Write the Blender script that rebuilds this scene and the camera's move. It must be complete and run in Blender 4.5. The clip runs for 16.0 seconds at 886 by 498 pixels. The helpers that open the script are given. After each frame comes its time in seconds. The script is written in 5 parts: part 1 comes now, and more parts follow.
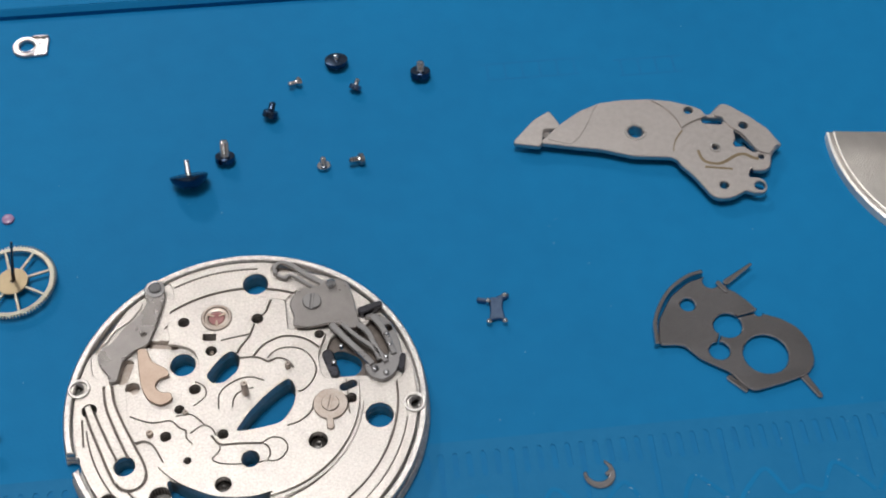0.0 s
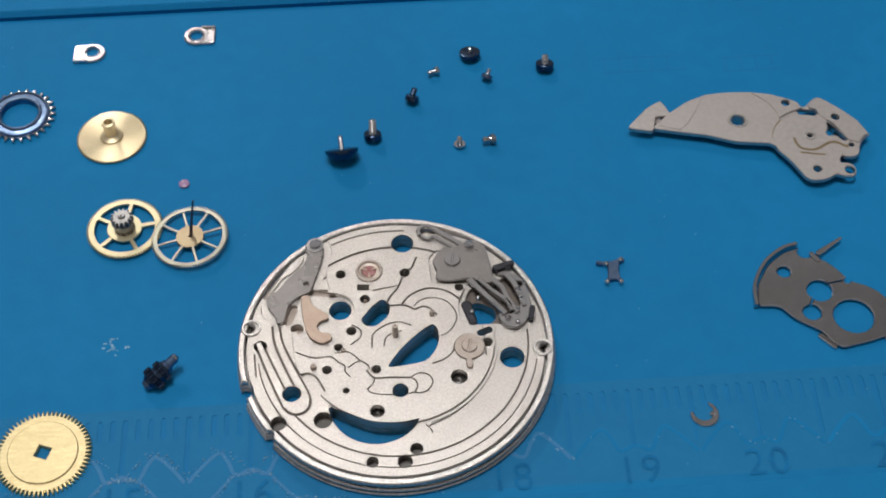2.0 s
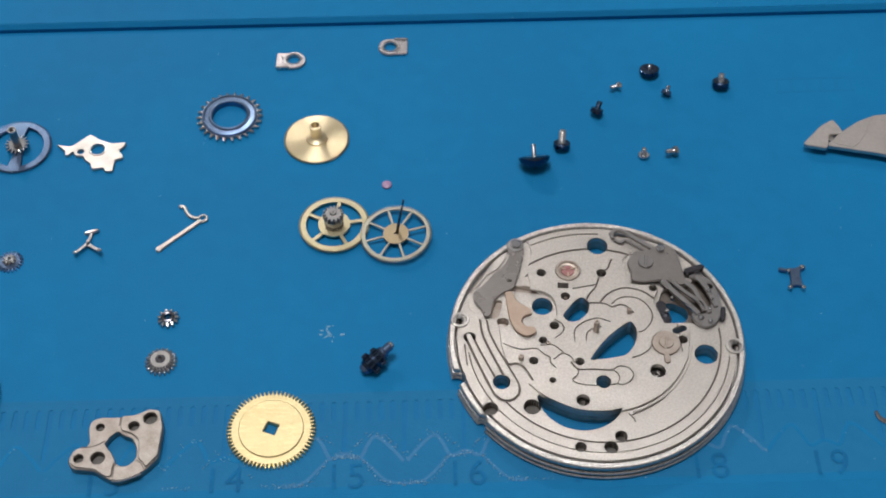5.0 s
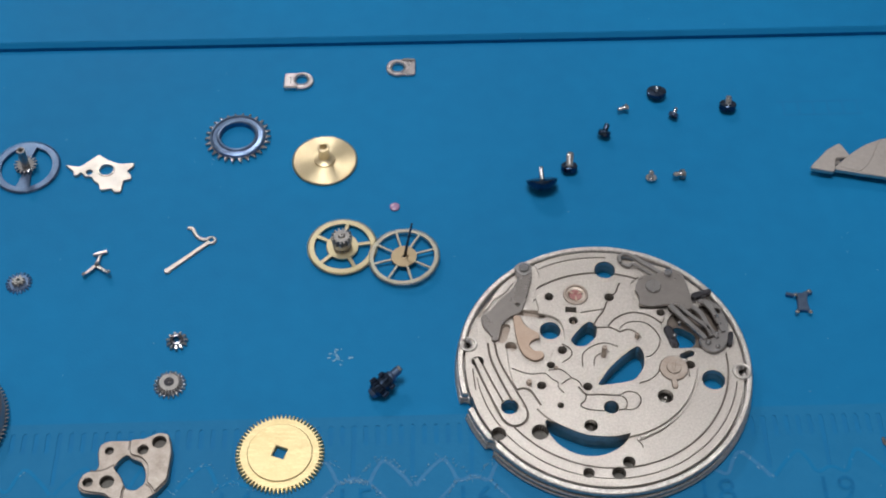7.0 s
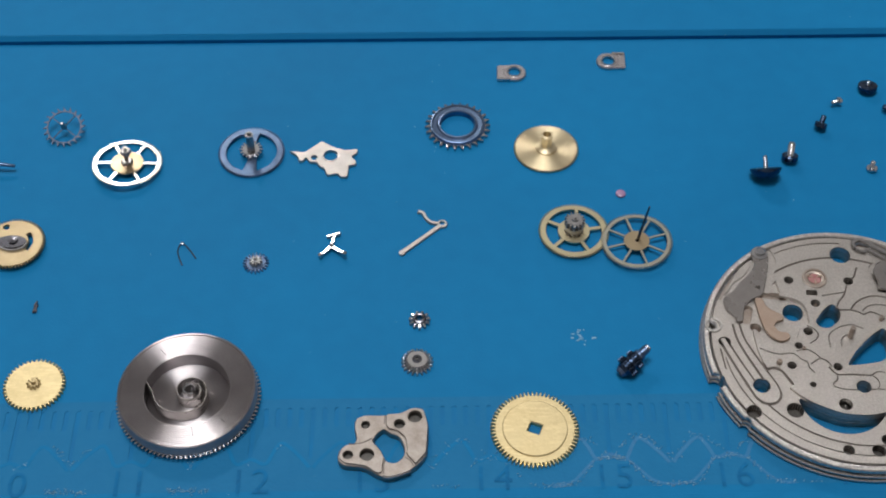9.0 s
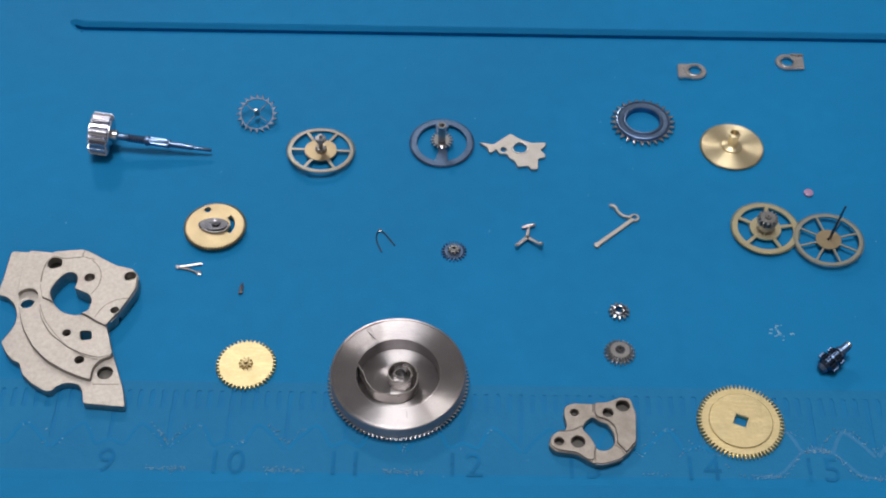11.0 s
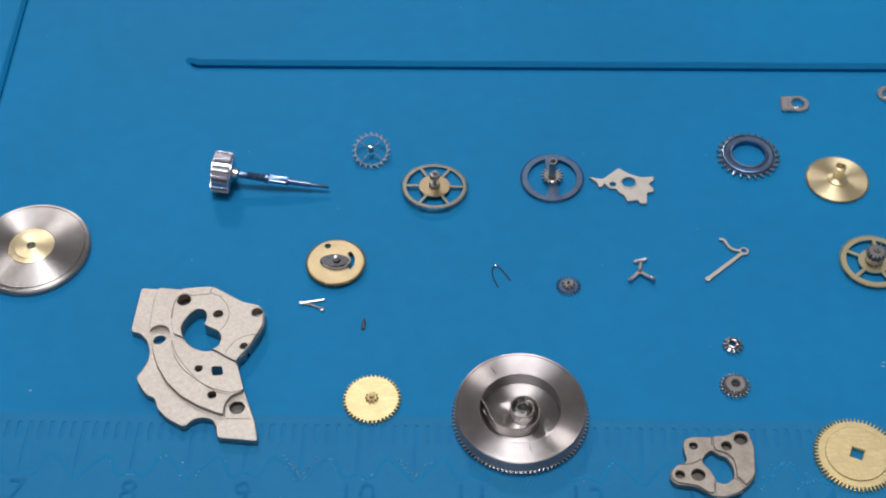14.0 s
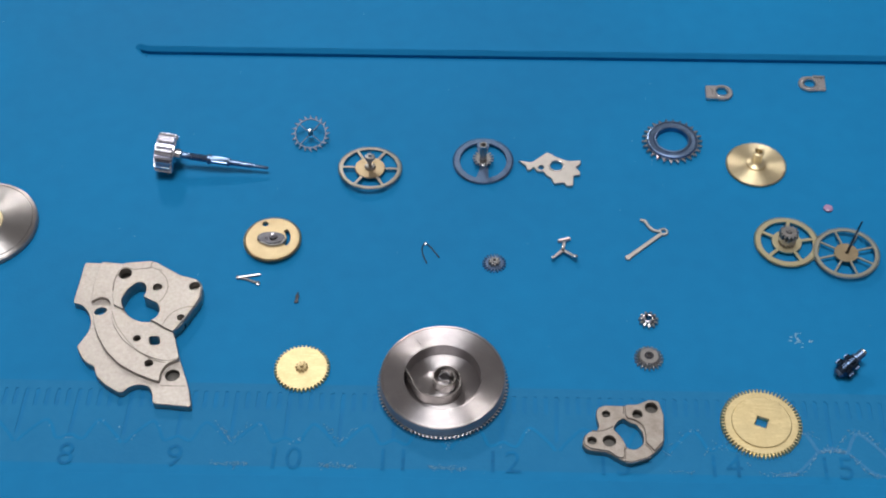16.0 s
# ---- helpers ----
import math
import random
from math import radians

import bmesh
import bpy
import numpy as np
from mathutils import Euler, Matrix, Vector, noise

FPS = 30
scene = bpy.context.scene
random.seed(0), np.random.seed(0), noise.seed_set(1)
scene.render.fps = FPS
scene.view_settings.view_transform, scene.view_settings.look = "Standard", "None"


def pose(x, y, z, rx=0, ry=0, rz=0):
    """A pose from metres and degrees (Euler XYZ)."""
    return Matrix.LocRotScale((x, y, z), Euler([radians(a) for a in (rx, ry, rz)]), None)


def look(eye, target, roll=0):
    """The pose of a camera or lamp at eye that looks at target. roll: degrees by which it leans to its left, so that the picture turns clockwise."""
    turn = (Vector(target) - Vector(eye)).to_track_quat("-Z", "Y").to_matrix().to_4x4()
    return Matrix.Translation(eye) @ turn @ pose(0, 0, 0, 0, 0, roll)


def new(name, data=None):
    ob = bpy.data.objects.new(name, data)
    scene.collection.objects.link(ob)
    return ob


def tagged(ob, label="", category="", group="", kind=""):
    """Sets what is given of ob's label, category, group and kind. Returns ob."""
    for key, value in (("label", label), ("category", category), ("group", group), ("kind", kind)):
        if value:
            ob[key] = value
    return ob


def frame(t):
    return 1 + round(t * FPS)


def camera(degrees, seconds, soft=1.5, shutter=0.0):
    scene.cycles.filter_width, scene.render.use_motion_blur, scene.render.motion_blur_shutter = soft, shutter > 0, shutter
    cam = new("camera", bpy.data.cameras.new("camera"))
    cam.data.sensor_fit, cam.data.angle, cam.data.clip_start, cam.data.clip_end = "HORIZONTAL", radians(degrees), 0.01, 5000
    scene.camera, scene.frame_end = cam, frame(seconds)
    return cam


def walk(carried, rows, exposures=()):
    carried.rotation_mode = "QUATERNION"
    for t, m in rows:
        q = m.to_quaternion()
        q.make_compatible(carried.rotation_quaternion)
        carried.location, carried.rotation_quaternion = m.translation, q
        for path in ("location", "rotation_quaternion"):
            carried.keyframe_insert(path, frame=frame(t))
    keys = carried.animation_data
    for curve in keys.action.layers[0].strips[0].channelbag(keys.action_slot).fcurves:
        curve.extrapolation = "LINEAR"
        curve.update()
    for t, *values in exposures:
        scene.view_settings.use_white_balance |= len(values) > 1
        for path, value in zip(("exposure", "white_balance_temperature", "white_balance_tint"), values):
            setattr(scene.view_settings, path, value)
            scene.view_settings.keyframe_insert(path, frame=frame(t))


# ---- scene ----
from mathutils.geometry import delaunay_2d_cdt

cam = camera(34.30, 16.0, soft=2.0)
PATH = [
    (0, (-0.00442, 0.00132, 0.09026), (0.00488, 0.07109, -0.00693), 1.35),
    (0.5, (-0.00561, -0.00273, 0.09224), (0.00032, 0.06675, -0.00542), -0.36),
    (1, (-0.00723, -0.00630, 0.09483), (-0.00137, 0.06350, -0.00260), 0.03),
    (1.5, (-0.00923, -0.00823, 0.09728), (-0.00372, 0.06313, 0.00096), -0.09),
    (2, (-0.01119, -0.01058, 0.09934), (-0.00689, 0.06115, 0.00323), -0.56),
    (2.5, (-0.01124, -0.01483, 0.10361), (-0.00738, 0.05791, 0.00825), -0.78),
    (3, (-0.01521, -0.01369, 0.10292), (-0.01090, 0.05909, 0.00760), 0.01),
    (3.5, (-0.01904, -0.01429, 0.10438), (-0.01482, 0.05894, 0.00941), 0.27),
    (4, (-0.02072, -0.01574, 0.10530), (-0.01836, 0.05752, 0.01028), -0.57),
    (4.5, (-0.02362, -0.01605, 0.10524), (-0.02143, 0.05718, 0.01020), -0.49),
    (4.7, (-0.02521, -0.01638, 0.10481), (-0.02345, 0.05685, 0.00976), -0.57),
    (6.8, (-0.02760, -0.01462, 0.10645), (-0.02577, 0.05882, 0.01156), -0.25),
    (7, (-0.02698, -0.01471, 0.10652), (-0.02510, 0.05846, 0.01143), -0.18),
    (7.5, (-0.02807, -0.01624, 0.10745), (-0.02624, 0.05725, 0.01260), -0.10),
    (8, (-0.03481, -0.01908, 0.10578), (-0.03333, 0.05482, 0.01125), -0.13),
    (8.5, (-0.04270, -0.01973, 0.10329), (-0.04052, 0.05578, 0.01005), 0.27),
    (9, (-0.04838, -0.01969, 0.10330), (-0.04679, 0.05684, 0.01088), 0.16),
    (9.5, (-0.05356, -0.01999, 0.10294), (-0.05267, 0.05647, 0.01046), 0.26),
    (10, (-0.05821, -0.01921, 0.10275), (-0.05773, 0.05681, 0.00991), 0.29),
    (10.2, (-0.06001, -0.02009, 0.10350), (-0.05959, 0.05613, 0.01082), 0.50),
    (12.3, (-0.06977, -0.02220, 0.10507), (-0.07152, 0.05440, 0.01272), -0.10),
    (12.5, (-0.07109, -0.02195, 0.10529), (-0.07317, 0.05443, 0.01276), -0.23),
    (13, (-0.07448, -0.02158, 0.10523), (-0.07701, 0.05469, 0.01262), -0.36),
    (13.5, (-0.07359, -0.02201, 0.10787), (-0.07683, 0.05413, 0.01518), -1.05),
    (14, (-0.07134, -0.02138, 0.10974), (-0.07545, 0.05485, 0.01715), -1.94),
    (14.5, (-0.07178, -0.02158, 0.11049), (-0.07628, 0.05491, 0.01813), -1.88),
    (15, (-0.07162, -0.02213, 0.11038), (-0.07643, 0.05411, 0.01784), -1.90),
    (15.5, (-0.06856, -0.02373, 0.11058), (-0.07282, 0.05266, 0.01813), -1.57),
    (16, (-0.06497, -0.02713, 0.11275), (-0.06843, 0.04937, 0.02036), -1.13),
]
walk(cam, [(t, look(eye, target, roll)) for t, eye, target, roll in PATH], exposures=[(0.0, -0.15), (1.5, -0.2), (4.5, -0.1), (8.5, -0.15), (10.2, -0.1), (13.0, 0.0), (16.0, 0.05)])

# ---- light ----
world = bpy.data.worlds.new("room_light")
world.use_nodes = True
world.node_tree.nodes["Background"].inputs[0].default_value = (0.75, 0.86, 1.0, 1)
world.node_tree.nodes["Background"].inputs[1].default_value = 0.25
scene.world = world
EXPOSURE = 0.0
scene.view_settings.exposure = EXPOSURE


def area_lamp(name, eye, target, size, watts, colour):
    data = bpy.data.lights.new(name, "AREA")
    data.shape, data.size, data.energy, data.color = "DISK", size, watts, colour
    ob = new(name, data)
    ob.matrix_world = look(eye, target)
    return ob


# One small lamp hangs over the mat; back light and overhead fill are added.
area_lamp("hanging_lamp", (-0.080, 0.105, 0.62), (-0.070, 0.060, 0.0), 0.06, 1.2, (1.0, 0.97, 0.92))
area_lamp("back_light", (-0.300, 0.850, 0.62), (-0.050, 0.060, 0.0), 0.10, 2.2, (1.0, 0.97, 0.92))
area_lamp("overhead_fill", (-0.2, 0.15, 2.25), (-0.2, 0.15, 0.0), 1.2, 27.5, (0.97, 0.98, 1.0))


# ---- materials ----
def material(name, colour, rough=0.4, metal=0.0, colour2=None, grain=0.6, spread=0.5, bump=0.0, bump_size=8.0, rough_spread=0.1, bump_depth=0.00005,
             brushed=0.0, gloss=0.5, fine=9.0, transmission=0.0, scratch=0.0):
    """colour and colour2 mix by a coarse and a fine noise; sizes in 1 / mm."""
    m = bpy.data.materials.new(name)
    m.use_nodes = True
    t = m.node_tree
    n, l = t.nodes, t.links
    b = n["Principled BSDF"]
    b.inputs["Metallic"].default_value = metal
    b.inputs["Specular IOR Level"].default_value = gloss
    b.inputs["Transmission Weight"].default_value = transmission
    tc = n.new("ShaderNodeTexCoord")
    big = n.new("ShaderNodeTexNoise")
    big.inputs["Scale"].default_value, big.inputs["Detail"].default_value = grain * 1000, 4
    small = n.new("ShaderNodeTexNoise")
    small.inputs["Scale"].default_value, small.inputs["Detail"].default_value = fine * 1000, 3
    info = n.new("ShaderNodeObjectInfo")
    shift = n.new("ShaderNodeVectorMath")
    shift.operation = "MULTIPLY_ADD"
    shift.inputs[0].default_value = (0.7, 0.3, 0.5)
    l.new(info.outputs["Random"], shift.inputs[1])
    l.new(tc.outputs["Object"], shift.inputs[2])
    for node in (big, small):
        l.new(shift.outputs[0], node.inputs["Vector"])
    both = n.new("ShaderNodeMath")
    both.operation = "MULTIPLY_ADD"
    both.inputs[1].default_value = 0.45
    l.new(small.outputs["Fac"], both.inputs[0])
    l.new(big.outputs["Fac"], both.inputs[2])
    ramp = n.new("ShaderNodeMapRange")
    ramp.inputs["From Min"].default_value, ramp.inputs["From Max"].default_value = 0.72 - spread / 2, 0.72 + spread / 2
    l.new(both.outputs[0], ramp.inputs["Value"])
    mix = n.new("ShaderNodeMix")
    mix.data_type = "RGBA"
    mix.inputs["A"].default_value = (*colour, 1)
    mix.inputs["B"].default_value = (*(colour2 or [0.8 * c for c in colour]), 1)
    tone = ramp.outputs[0]
    if scratch:
        lie = n.new("ShaderNodeMapping")
        lie.inputs["Rotation"].default_value, lie.inputs["Scale"].default_value = (0, 0, radians(-32)), (900, 6000, 900)
        lines = n.new("ShaderNodeTexNoise")
        lines.inputs["Scale"].default_value, lines.inputs["Detail"].default_value = 1.0, 3
        l.new(tc.outputs["Object"], lie.inputs["Vector"])
        l.new(lie.outputs[0], lines.inputs["Vector"])
        worn = n.new("ShaderNodeMapRange")
        worn.inputs["From Min"].default_value, worn.inputs["From Max"].default_value = 0.52, 0.66
        worn.inputs["To Max"].default_value = scratch
        l.new(lines.outputs["Fac"], worn.inputs["Value"])
        cut = n.new("ShaderNodeMath")
        cut.operation = "SUBTRACT"
        cut.use_clamp = True
        l.new(tone, cut.inputs[0])
        l.new(worn.outputs[0], cut.inputs[1])
        tone = cut.outputs[0]
    l.new(tone, mix.inputs["Factor"])
    l.new(mix.outputs["Result"], b.inputs["Base Color"])
    r = n.new("ShaderNodeMapRange")
    r.inputs["To Min"].default_value, r.inputs["To Max"].default_value = max(0.03, rough - rough_spread), rough + rough_spread
    l.new(big.outputs["Fac"], r.inputs["Value"])
    l.new(r.outputs[0], b.inputs["Roughness"])
    if bump:
        lumps = n.new("ShaderNodeTexNoise")
        lumps.inputs["Scale"].default_value, lumps.inputs["Detail"].default_value = bump_size * 1000, 2
        l.new(tc.outputs["Object"], lumps.inputs["Vector"])
        node = n.new("ShaderNodeBump")
        node.inputs["Strength"].default_value, node.inputs["Distance"].default_value = bump, bump_depth
        l.new(lumps.outputs["Fac"], node.inputs["Height"])
        l.new(node.outputs[0], b.inputs["Normal"])
    if brushed:
        b.inputs["Anisotropic"].default_value, b.inputs["Anisotropic Rotation"].default_value = brushed, 0.25
        tan = n.new("ShaderNodeTangent")
        tan.direction_type, tan.axis = "RADIAL", "Z"
        l.new(tan.outputs[0], b.inputs["Tangent"])
        rings = n.new("ShaderNodeTexWave")
        rings.wave_type, rings.rings_direction = "RINGS", "Z"
        rings.inputs["Scale"].default_value, rings.inputs["Distortion"].default_value = 5200.0, 1.5
        l.new(tc.outputs["Object"], rings.inputs["Vector"])
        node = n.new("ShaderNodeBump")
        node.inputs["Strength"].default_value, node.inputs["Distance"].default_value = 0.5, 0.00001
        l.new(rings.outputs["Fac"], node.inputs["Height"])
        l.new(node.outputs[0], b.inputs["Normal"])
    return m


MAT_BLUE = material("blue_silicone", (0.002, 0.132, 0.312), 0.62, 0.0, (0.004, 0.168, 0.382), grain=0.035, fine=0.5, spread=0.7, bump=0.25, bump_size=4.0, gloss=0.12)
# greyer blue for ruler residue, with glare haze put into the colour
MAT_HAZED = material("worn_hazed_blue_silicone", (0.003, 0.129, 0.298), 0.6, 0.0, (0.010, 0.152, 0.332), grain=0.12, fine=1.2, spread=0.6, bump=0.4, bump_size=3.0, gloss=0.15)
MAT_DARK = material("blue_silicone_imprint", (0.002, 0.100, 0.25), 0.7, 0.0, (0.003, 0.14, 0.335), grain=0.6, fine=4.0, spread=0.35, gloss=0.15)
CHALK = material("chalky_residue", (0.003, 0.132, 0.310), 0.6, 0.0, (0.008, 0.152, 0.340), grain=1.2, fine=6.0, spread=0.3, bump=0.6)
WORN = material("worn_print", (0.002, 0.124, 0.30), 0.66, 0.0, (0.003, 0.148, 0.35), grain=0.3, fine=3.0, spread=0.5, gloss=0.18)
DUST = material("dust", (0.26, 0.42, 0.54), 0.5, 0.0, (0.10, 0.28, 0.45), grain=3.0)
FROSTED = material("frosted_nickel", (0.62, 0.58, 0.545), 0.34, 1.0, (0.42, 0.39, 0.365), grain=7.0, fine=20.0, spread=0.5, bump=0.6, bump_size=13.0, bump_depth=0.00004)
EDGE = material("turned_nickel", (0.70, 0.67, 0.64), 0.32, 1.0, (0.42, 0.40, 0.39), grain=3.0, fine=14.0, bump=0.8, bump_size=9.0)
WARM = material("worn_nickel", (0.50, 0.44, 0.40), 0.42, 1.0, (0.34, 0.275, 0.23), grain=0.8, fine=7.0, bump=0.3, bump_size=7.0)
STEEL = material("grey_steel", (0.43, 0.415, 0.415), 0.30, 1.0, (0.33, 0.32, 0.32), grain=0.6, fine=12.0, bump=0.15, bump_size=10.0)
BLUED = material("blue_grey_steel", (0.17, 0.25, 0.39), 0.33, 1.0, (0.09, 0.13, 0.22), grain=0.8, fine=8.0)
DARK = material("dark_steel", (0.16, 0.16, 0.18), 0.25, 1.0, (0.09, 0.09, 0.11), grain=0.9, fine=6.0)
BLACK = material("blackened_steel", (0.06, 0.09, 0.15), 0.26, 1.0, (0.035, 0.055, 0.095), grain=0.9, fine=6.0)
SATIN = material("satin_steel", (0.86, 0.82, 0.78), 0.42, 1.0, (0.76, 0.72, 0.68), grain=0.8, fine=14.0, rough_spread=0.05, brushed=0.9)
COVER = material("blue_grey_sheet", (0.50, 0.49, 0.50), 0.22, 1.0, (0.38, 0.37, 0.385), grain=0.5, fine=10.0, bump=0.2, bump_size=6.0)
BRIGHT = material("polished_steel", (0.62, 0.62, 0.63), 0.16, 1.0, (0.45, 0.45, 0.47), grain=1.0, fine=6.0)
BRUSHED = material("turned_steel", (0.45, 0.42, 0.43), 0.33, 1.0, (0.32, 0.298, 0.308), grain=0.3, fine=9.0, rough_spread=0.04, brushed=1.0)
GOLD = material("gilt_brass", (0.63, 0.50, 0.285), 0.36, 1.0, (0.50, 0.385, 0.21), grain=0.45, fine=5.0, bump=0.12, bump_size=5.0)
GOLD_TURNED = material("turned_brass", (0.72, 0.61, 0.41), 0.40, 1.0, (0.62, 0.52, 0.34), grain=0.4, fine=7.0, rough_spread=0.04, brushed=0.7)
PALE = material("pale_brass", (0.70, 0.62, 0.42), 0.34, 1.0, (0.58, 0.51, 0.33), grain=0.6, fine=6.0)
GREYED = material("greyed_brass", (0.48, 0.465, 0.39), 0.34, 1.0, (0.38, 0.37, 0.32), grain=0.6, fine=6.0)
SHEET = material("smoked_steel", (0.05, 0.08, 0.145), 0.4, 0.2, (0.025, 0.05, 0.10), grain=0.9, fine=6.0)
RINGED = material("bright_turned_steel", (0.42, 0.40, 0.40), 0.38, 1.0, (0.34, 0.32, 0.32), grain=0.3, fine=9.0, rough_spread=0.04, brushed=1.0)
TARNISHED = material("tarnished_nickel", (0.43, 0.385, 0.355), 0.38, 1.0, (0.26, 0.225, 0.20), grain=0.8, fine=6.0, spread=0.5, bump=0.3, bump_size=6.0)
LEVER = material("lever_steel", (0.45, 0.42, 0.405), 0.29, 1.0, (0.34, 0.315, 0.305), grain=0.6, fine=12.0, bump=0.25, bump_size=9.0)
BRONZE = material("bronze", (0.50, 0.39, 0.32), 0.42, 1.0, (0.40, 0.30, 0.24), grain=0.6, fine=8.0)
CLIP = material("clip_steel", (0.60, 0.57, 0.59), 0.30, 1.0, (0.44, 0.41, 0.43), grain=0.7, fine=6.0, bump=0.4, bump_size=2.0)
HUB = material("brown_brass", (0.44, 0.35, 0.23), 0.36, 1.0, (0.36, 0.28, 0.18), grain=0.6, fine=8.0)
RUBY = material("ruby", (0.42, 0.17, 0.17), 0.12, 0.0, (0.6, 0.36, 0.34), grain=1.5, transmission=0.3)
SMOOTH = material("fine_frosted_nickel", (0.60, 0.555, 0.535), 0.42, 1.0, (0.50, 0.46, 0.44), grain=2.0, fine=16.0, spread=0.6, bump=0.5, bump_size=13.0, bump_depth=0.00003)
GILT = material("scratched_gilt", (0.74, 0.61, 0.35), 0.40, 1.0, (0.58, 0.465, 0.255), grain=0.5, fine=6.0, bump=0.3, bump_size=3.0, scratch=0.6)
PEARL = material("pale_frosted_nickel", (0.42, 0.385, 0.36), 0.40, 1.0, (0.33, 0.30, 0.28), grain=3.0, fine=18.0, spread=0.55, bump=0.6, bump_size=13.0, bump_depth=0.00004)
SILVER = material("worn_silver", (0.58, 0.545, 0.52), 0.43, 1.0, (0.46, 0.43, 0.41), grain=0.8, fine=7.0, bump=0.1, bump_size=5.0)
NICKEL = material("nickelled_brass", (0.48, 0.475, 0.43), 0.23, 1.0, (0.38, 0.375, 0.335), grain=0.6, fine=6.0, rough_spread=0.05)
# dark brown of the line grime, and of the shade painted into the spring beds
GRIME_SHADE = material("brown_grime_and_shade", (0.17, 0.14, 0.125), 0.55, 0.6, (0.10, 0.085, 0.075), grain=1.2)
CROWN = material("crown_steel", (0.64, 0.64, 0.70), 0.22, 1.0, (0.5, 0.5, 0.56), grain=1.5, fine=8.0, bump=0.3, bump_size=4.0)
BORE = material("dark_bore", (0.19, 0.18, 0.17), 0.35, 1.0, (0.10, 0.095, 0.09), grain=1.2)
WALL = material("grey_paint", (0.70, 0.69, 0.68), 0.8, 0.0, (0.64, 0.63, 0.62), grain=0.002, fine=0.02)
WOOD = material("bench_wood", (0.22, 0.13, 0.07), 0.5, 0.0, (0.14, 0.08, 0.04), grain=0.02, fine=0.2)

# ---- flat shapes, in millimetres ----
MM = 0.001


def disc(x, y, r, n=0):
    n = n or max(14, min(120, int(14 + r * 12)))
    return [(x + r * math.cos(math.tau * i / n), y + r * math.sin(math.tau * i / n)) for i in range(n)]


def capsule(x0, y0, x1, y1, r0, r1=None, n=8):
    r1 = r0 if r1 is None else r1
    a = math.atan2(y1 - y0, x1 - x0)
    out = [(x1 + r1 * math.cos(a - math.pi / 2 + math.pi * i / n), y1 + r1 * math.sin(a - math.pi / 2 + math.pi * i / n)) for i in range(n + 1)]
    return out + [(x0 + r0 * math.cos(a + math.pi / 2 + math.pi * i / n), y0 + r0 * math.sin(a + math.pi / 2 + math.pi * i / n)) for i in range(n + 1)]


def sector(x, y, r0, r1, a0, a1, n=0):
    n = n or max(8, int(abs(a1 - a0) / 5))
    ang = [radians(a0 + (a1 - a0) * i / n) for i in range(n + 1)]
    return [(x + r1 * math.cos(a), y + r1 * math.sin(a)) for a in ang] + [(x + r0 * math.cos(a), y + r0 * math.sin(a)) for a in reversed(ang)]


def box(x, y, w, h, turn=0.0):
    c, s = math.cos(radians(turn)), math.sin(radians(turn))
    return [(x + c * u - s * v, y + s * u + c * v) for u, v in ((-w / 2, -h / 2), (w / 2, -h / 2), (w / 2, h / 2), (-w / 2, h / 2))]


def rounded(points, r=0.25, n=4):
    """A polygon whose corners are rounded."""
    out = []
    for i, p in enumerate(points):
        p, a, b = np.array(p, float), np.array(points[i - 1], float), np.array(points[(i + 1) % len(points)], float)
        u, v = a - p, b - p
        lu, lv = np.linalg.norm(u), np.linalg.norm(v)
        k = min(r * 1.4, 0.45 * lu, 0.45 * lv)
        s, e = p + u / lu * k, p + v / lv * k
        for j in range(n + 1):
            f = j / n
            q = (1 - f) ** 2 * s + 2 * f * (1 - f) * p + f * f * e
            out.append((float(q[0]), float(q[1])))
    return out


def toothed(x, y, tip, root, count, turn=0.0, lean=0.0, duty=0.5):
    """The outline of a gear."""
    out = []
    for i in range(count):
        a = math.tau * i / count + radians(turn)
        p = math.tau / count
        for k, r in ((-0.5 * duty - 0.1, root), (-0.5 * duty + 0.13, tip), (0.5 * duty - 0.13, tip), (0.5 * duty + 0.1, root)):
            w = a + p * (k + (lean if r == tip else 0))
            out.append((x + r * math.cos(w), y + r * math.sin(w)))
    return out


def ribbon(points, w0, w1=None):
    """A band of changing width along a line."""
    w1 = w0 if w1 is None else w1
    P = np.array(points, float)
    T = np.gradient(P, axis=0)
    T /= np.linalg.norm(T, axis=1)[:, None]
    N = np.c_[-T[:, 1], T[:, 0]]
    W = np.linspace(w0, w1, len(P))[:, None] / 2
    return [tuple(map(float, q)) for q in np.r_[P + N * W, (P - N * W)[::-1]]]


def smooth_line(points, n=8):
    """A line through the points, drawn as a Catmull-Rom curve."""
    P = [np.array(p, float) for p in points]
    P = [2 * P[0] - P[1]] + P + [2 * P[-1] - P[-2]]
    out = []
    for a, b, c, d in zip(P, P[1:], P[2:], P[3:]):
        for j in range(n):
            f = j / n
            out.append(0.5 * (2 * b + (c - a) * f + (2 * a - 5 * b + 4 * c - d) * f * f + (3 * b - a - 3 * c + d) * f ** 3))
    return [tuple(map(float, p)) for p in out] + [tuple(map(float, P[-2]))]


def inside(loop, pts):
    L = np.array(loop)
    x, y = pts[:, 0:1], pts[:, 1:2]
    x0, y0 = L[:, 0], L[:, 1]
    x1, y1 = np.roll(x0, -1), np.roll(y0, -1)
    with np.errstate(divide="ignore", invalid="ignore"):
        cross = ((y0 > y) != (y1 > y)) & (x < (x1 - x0) * (y - y0) / (y1 - y0) + x0)
    return cross.sum(1) % 2 == 1


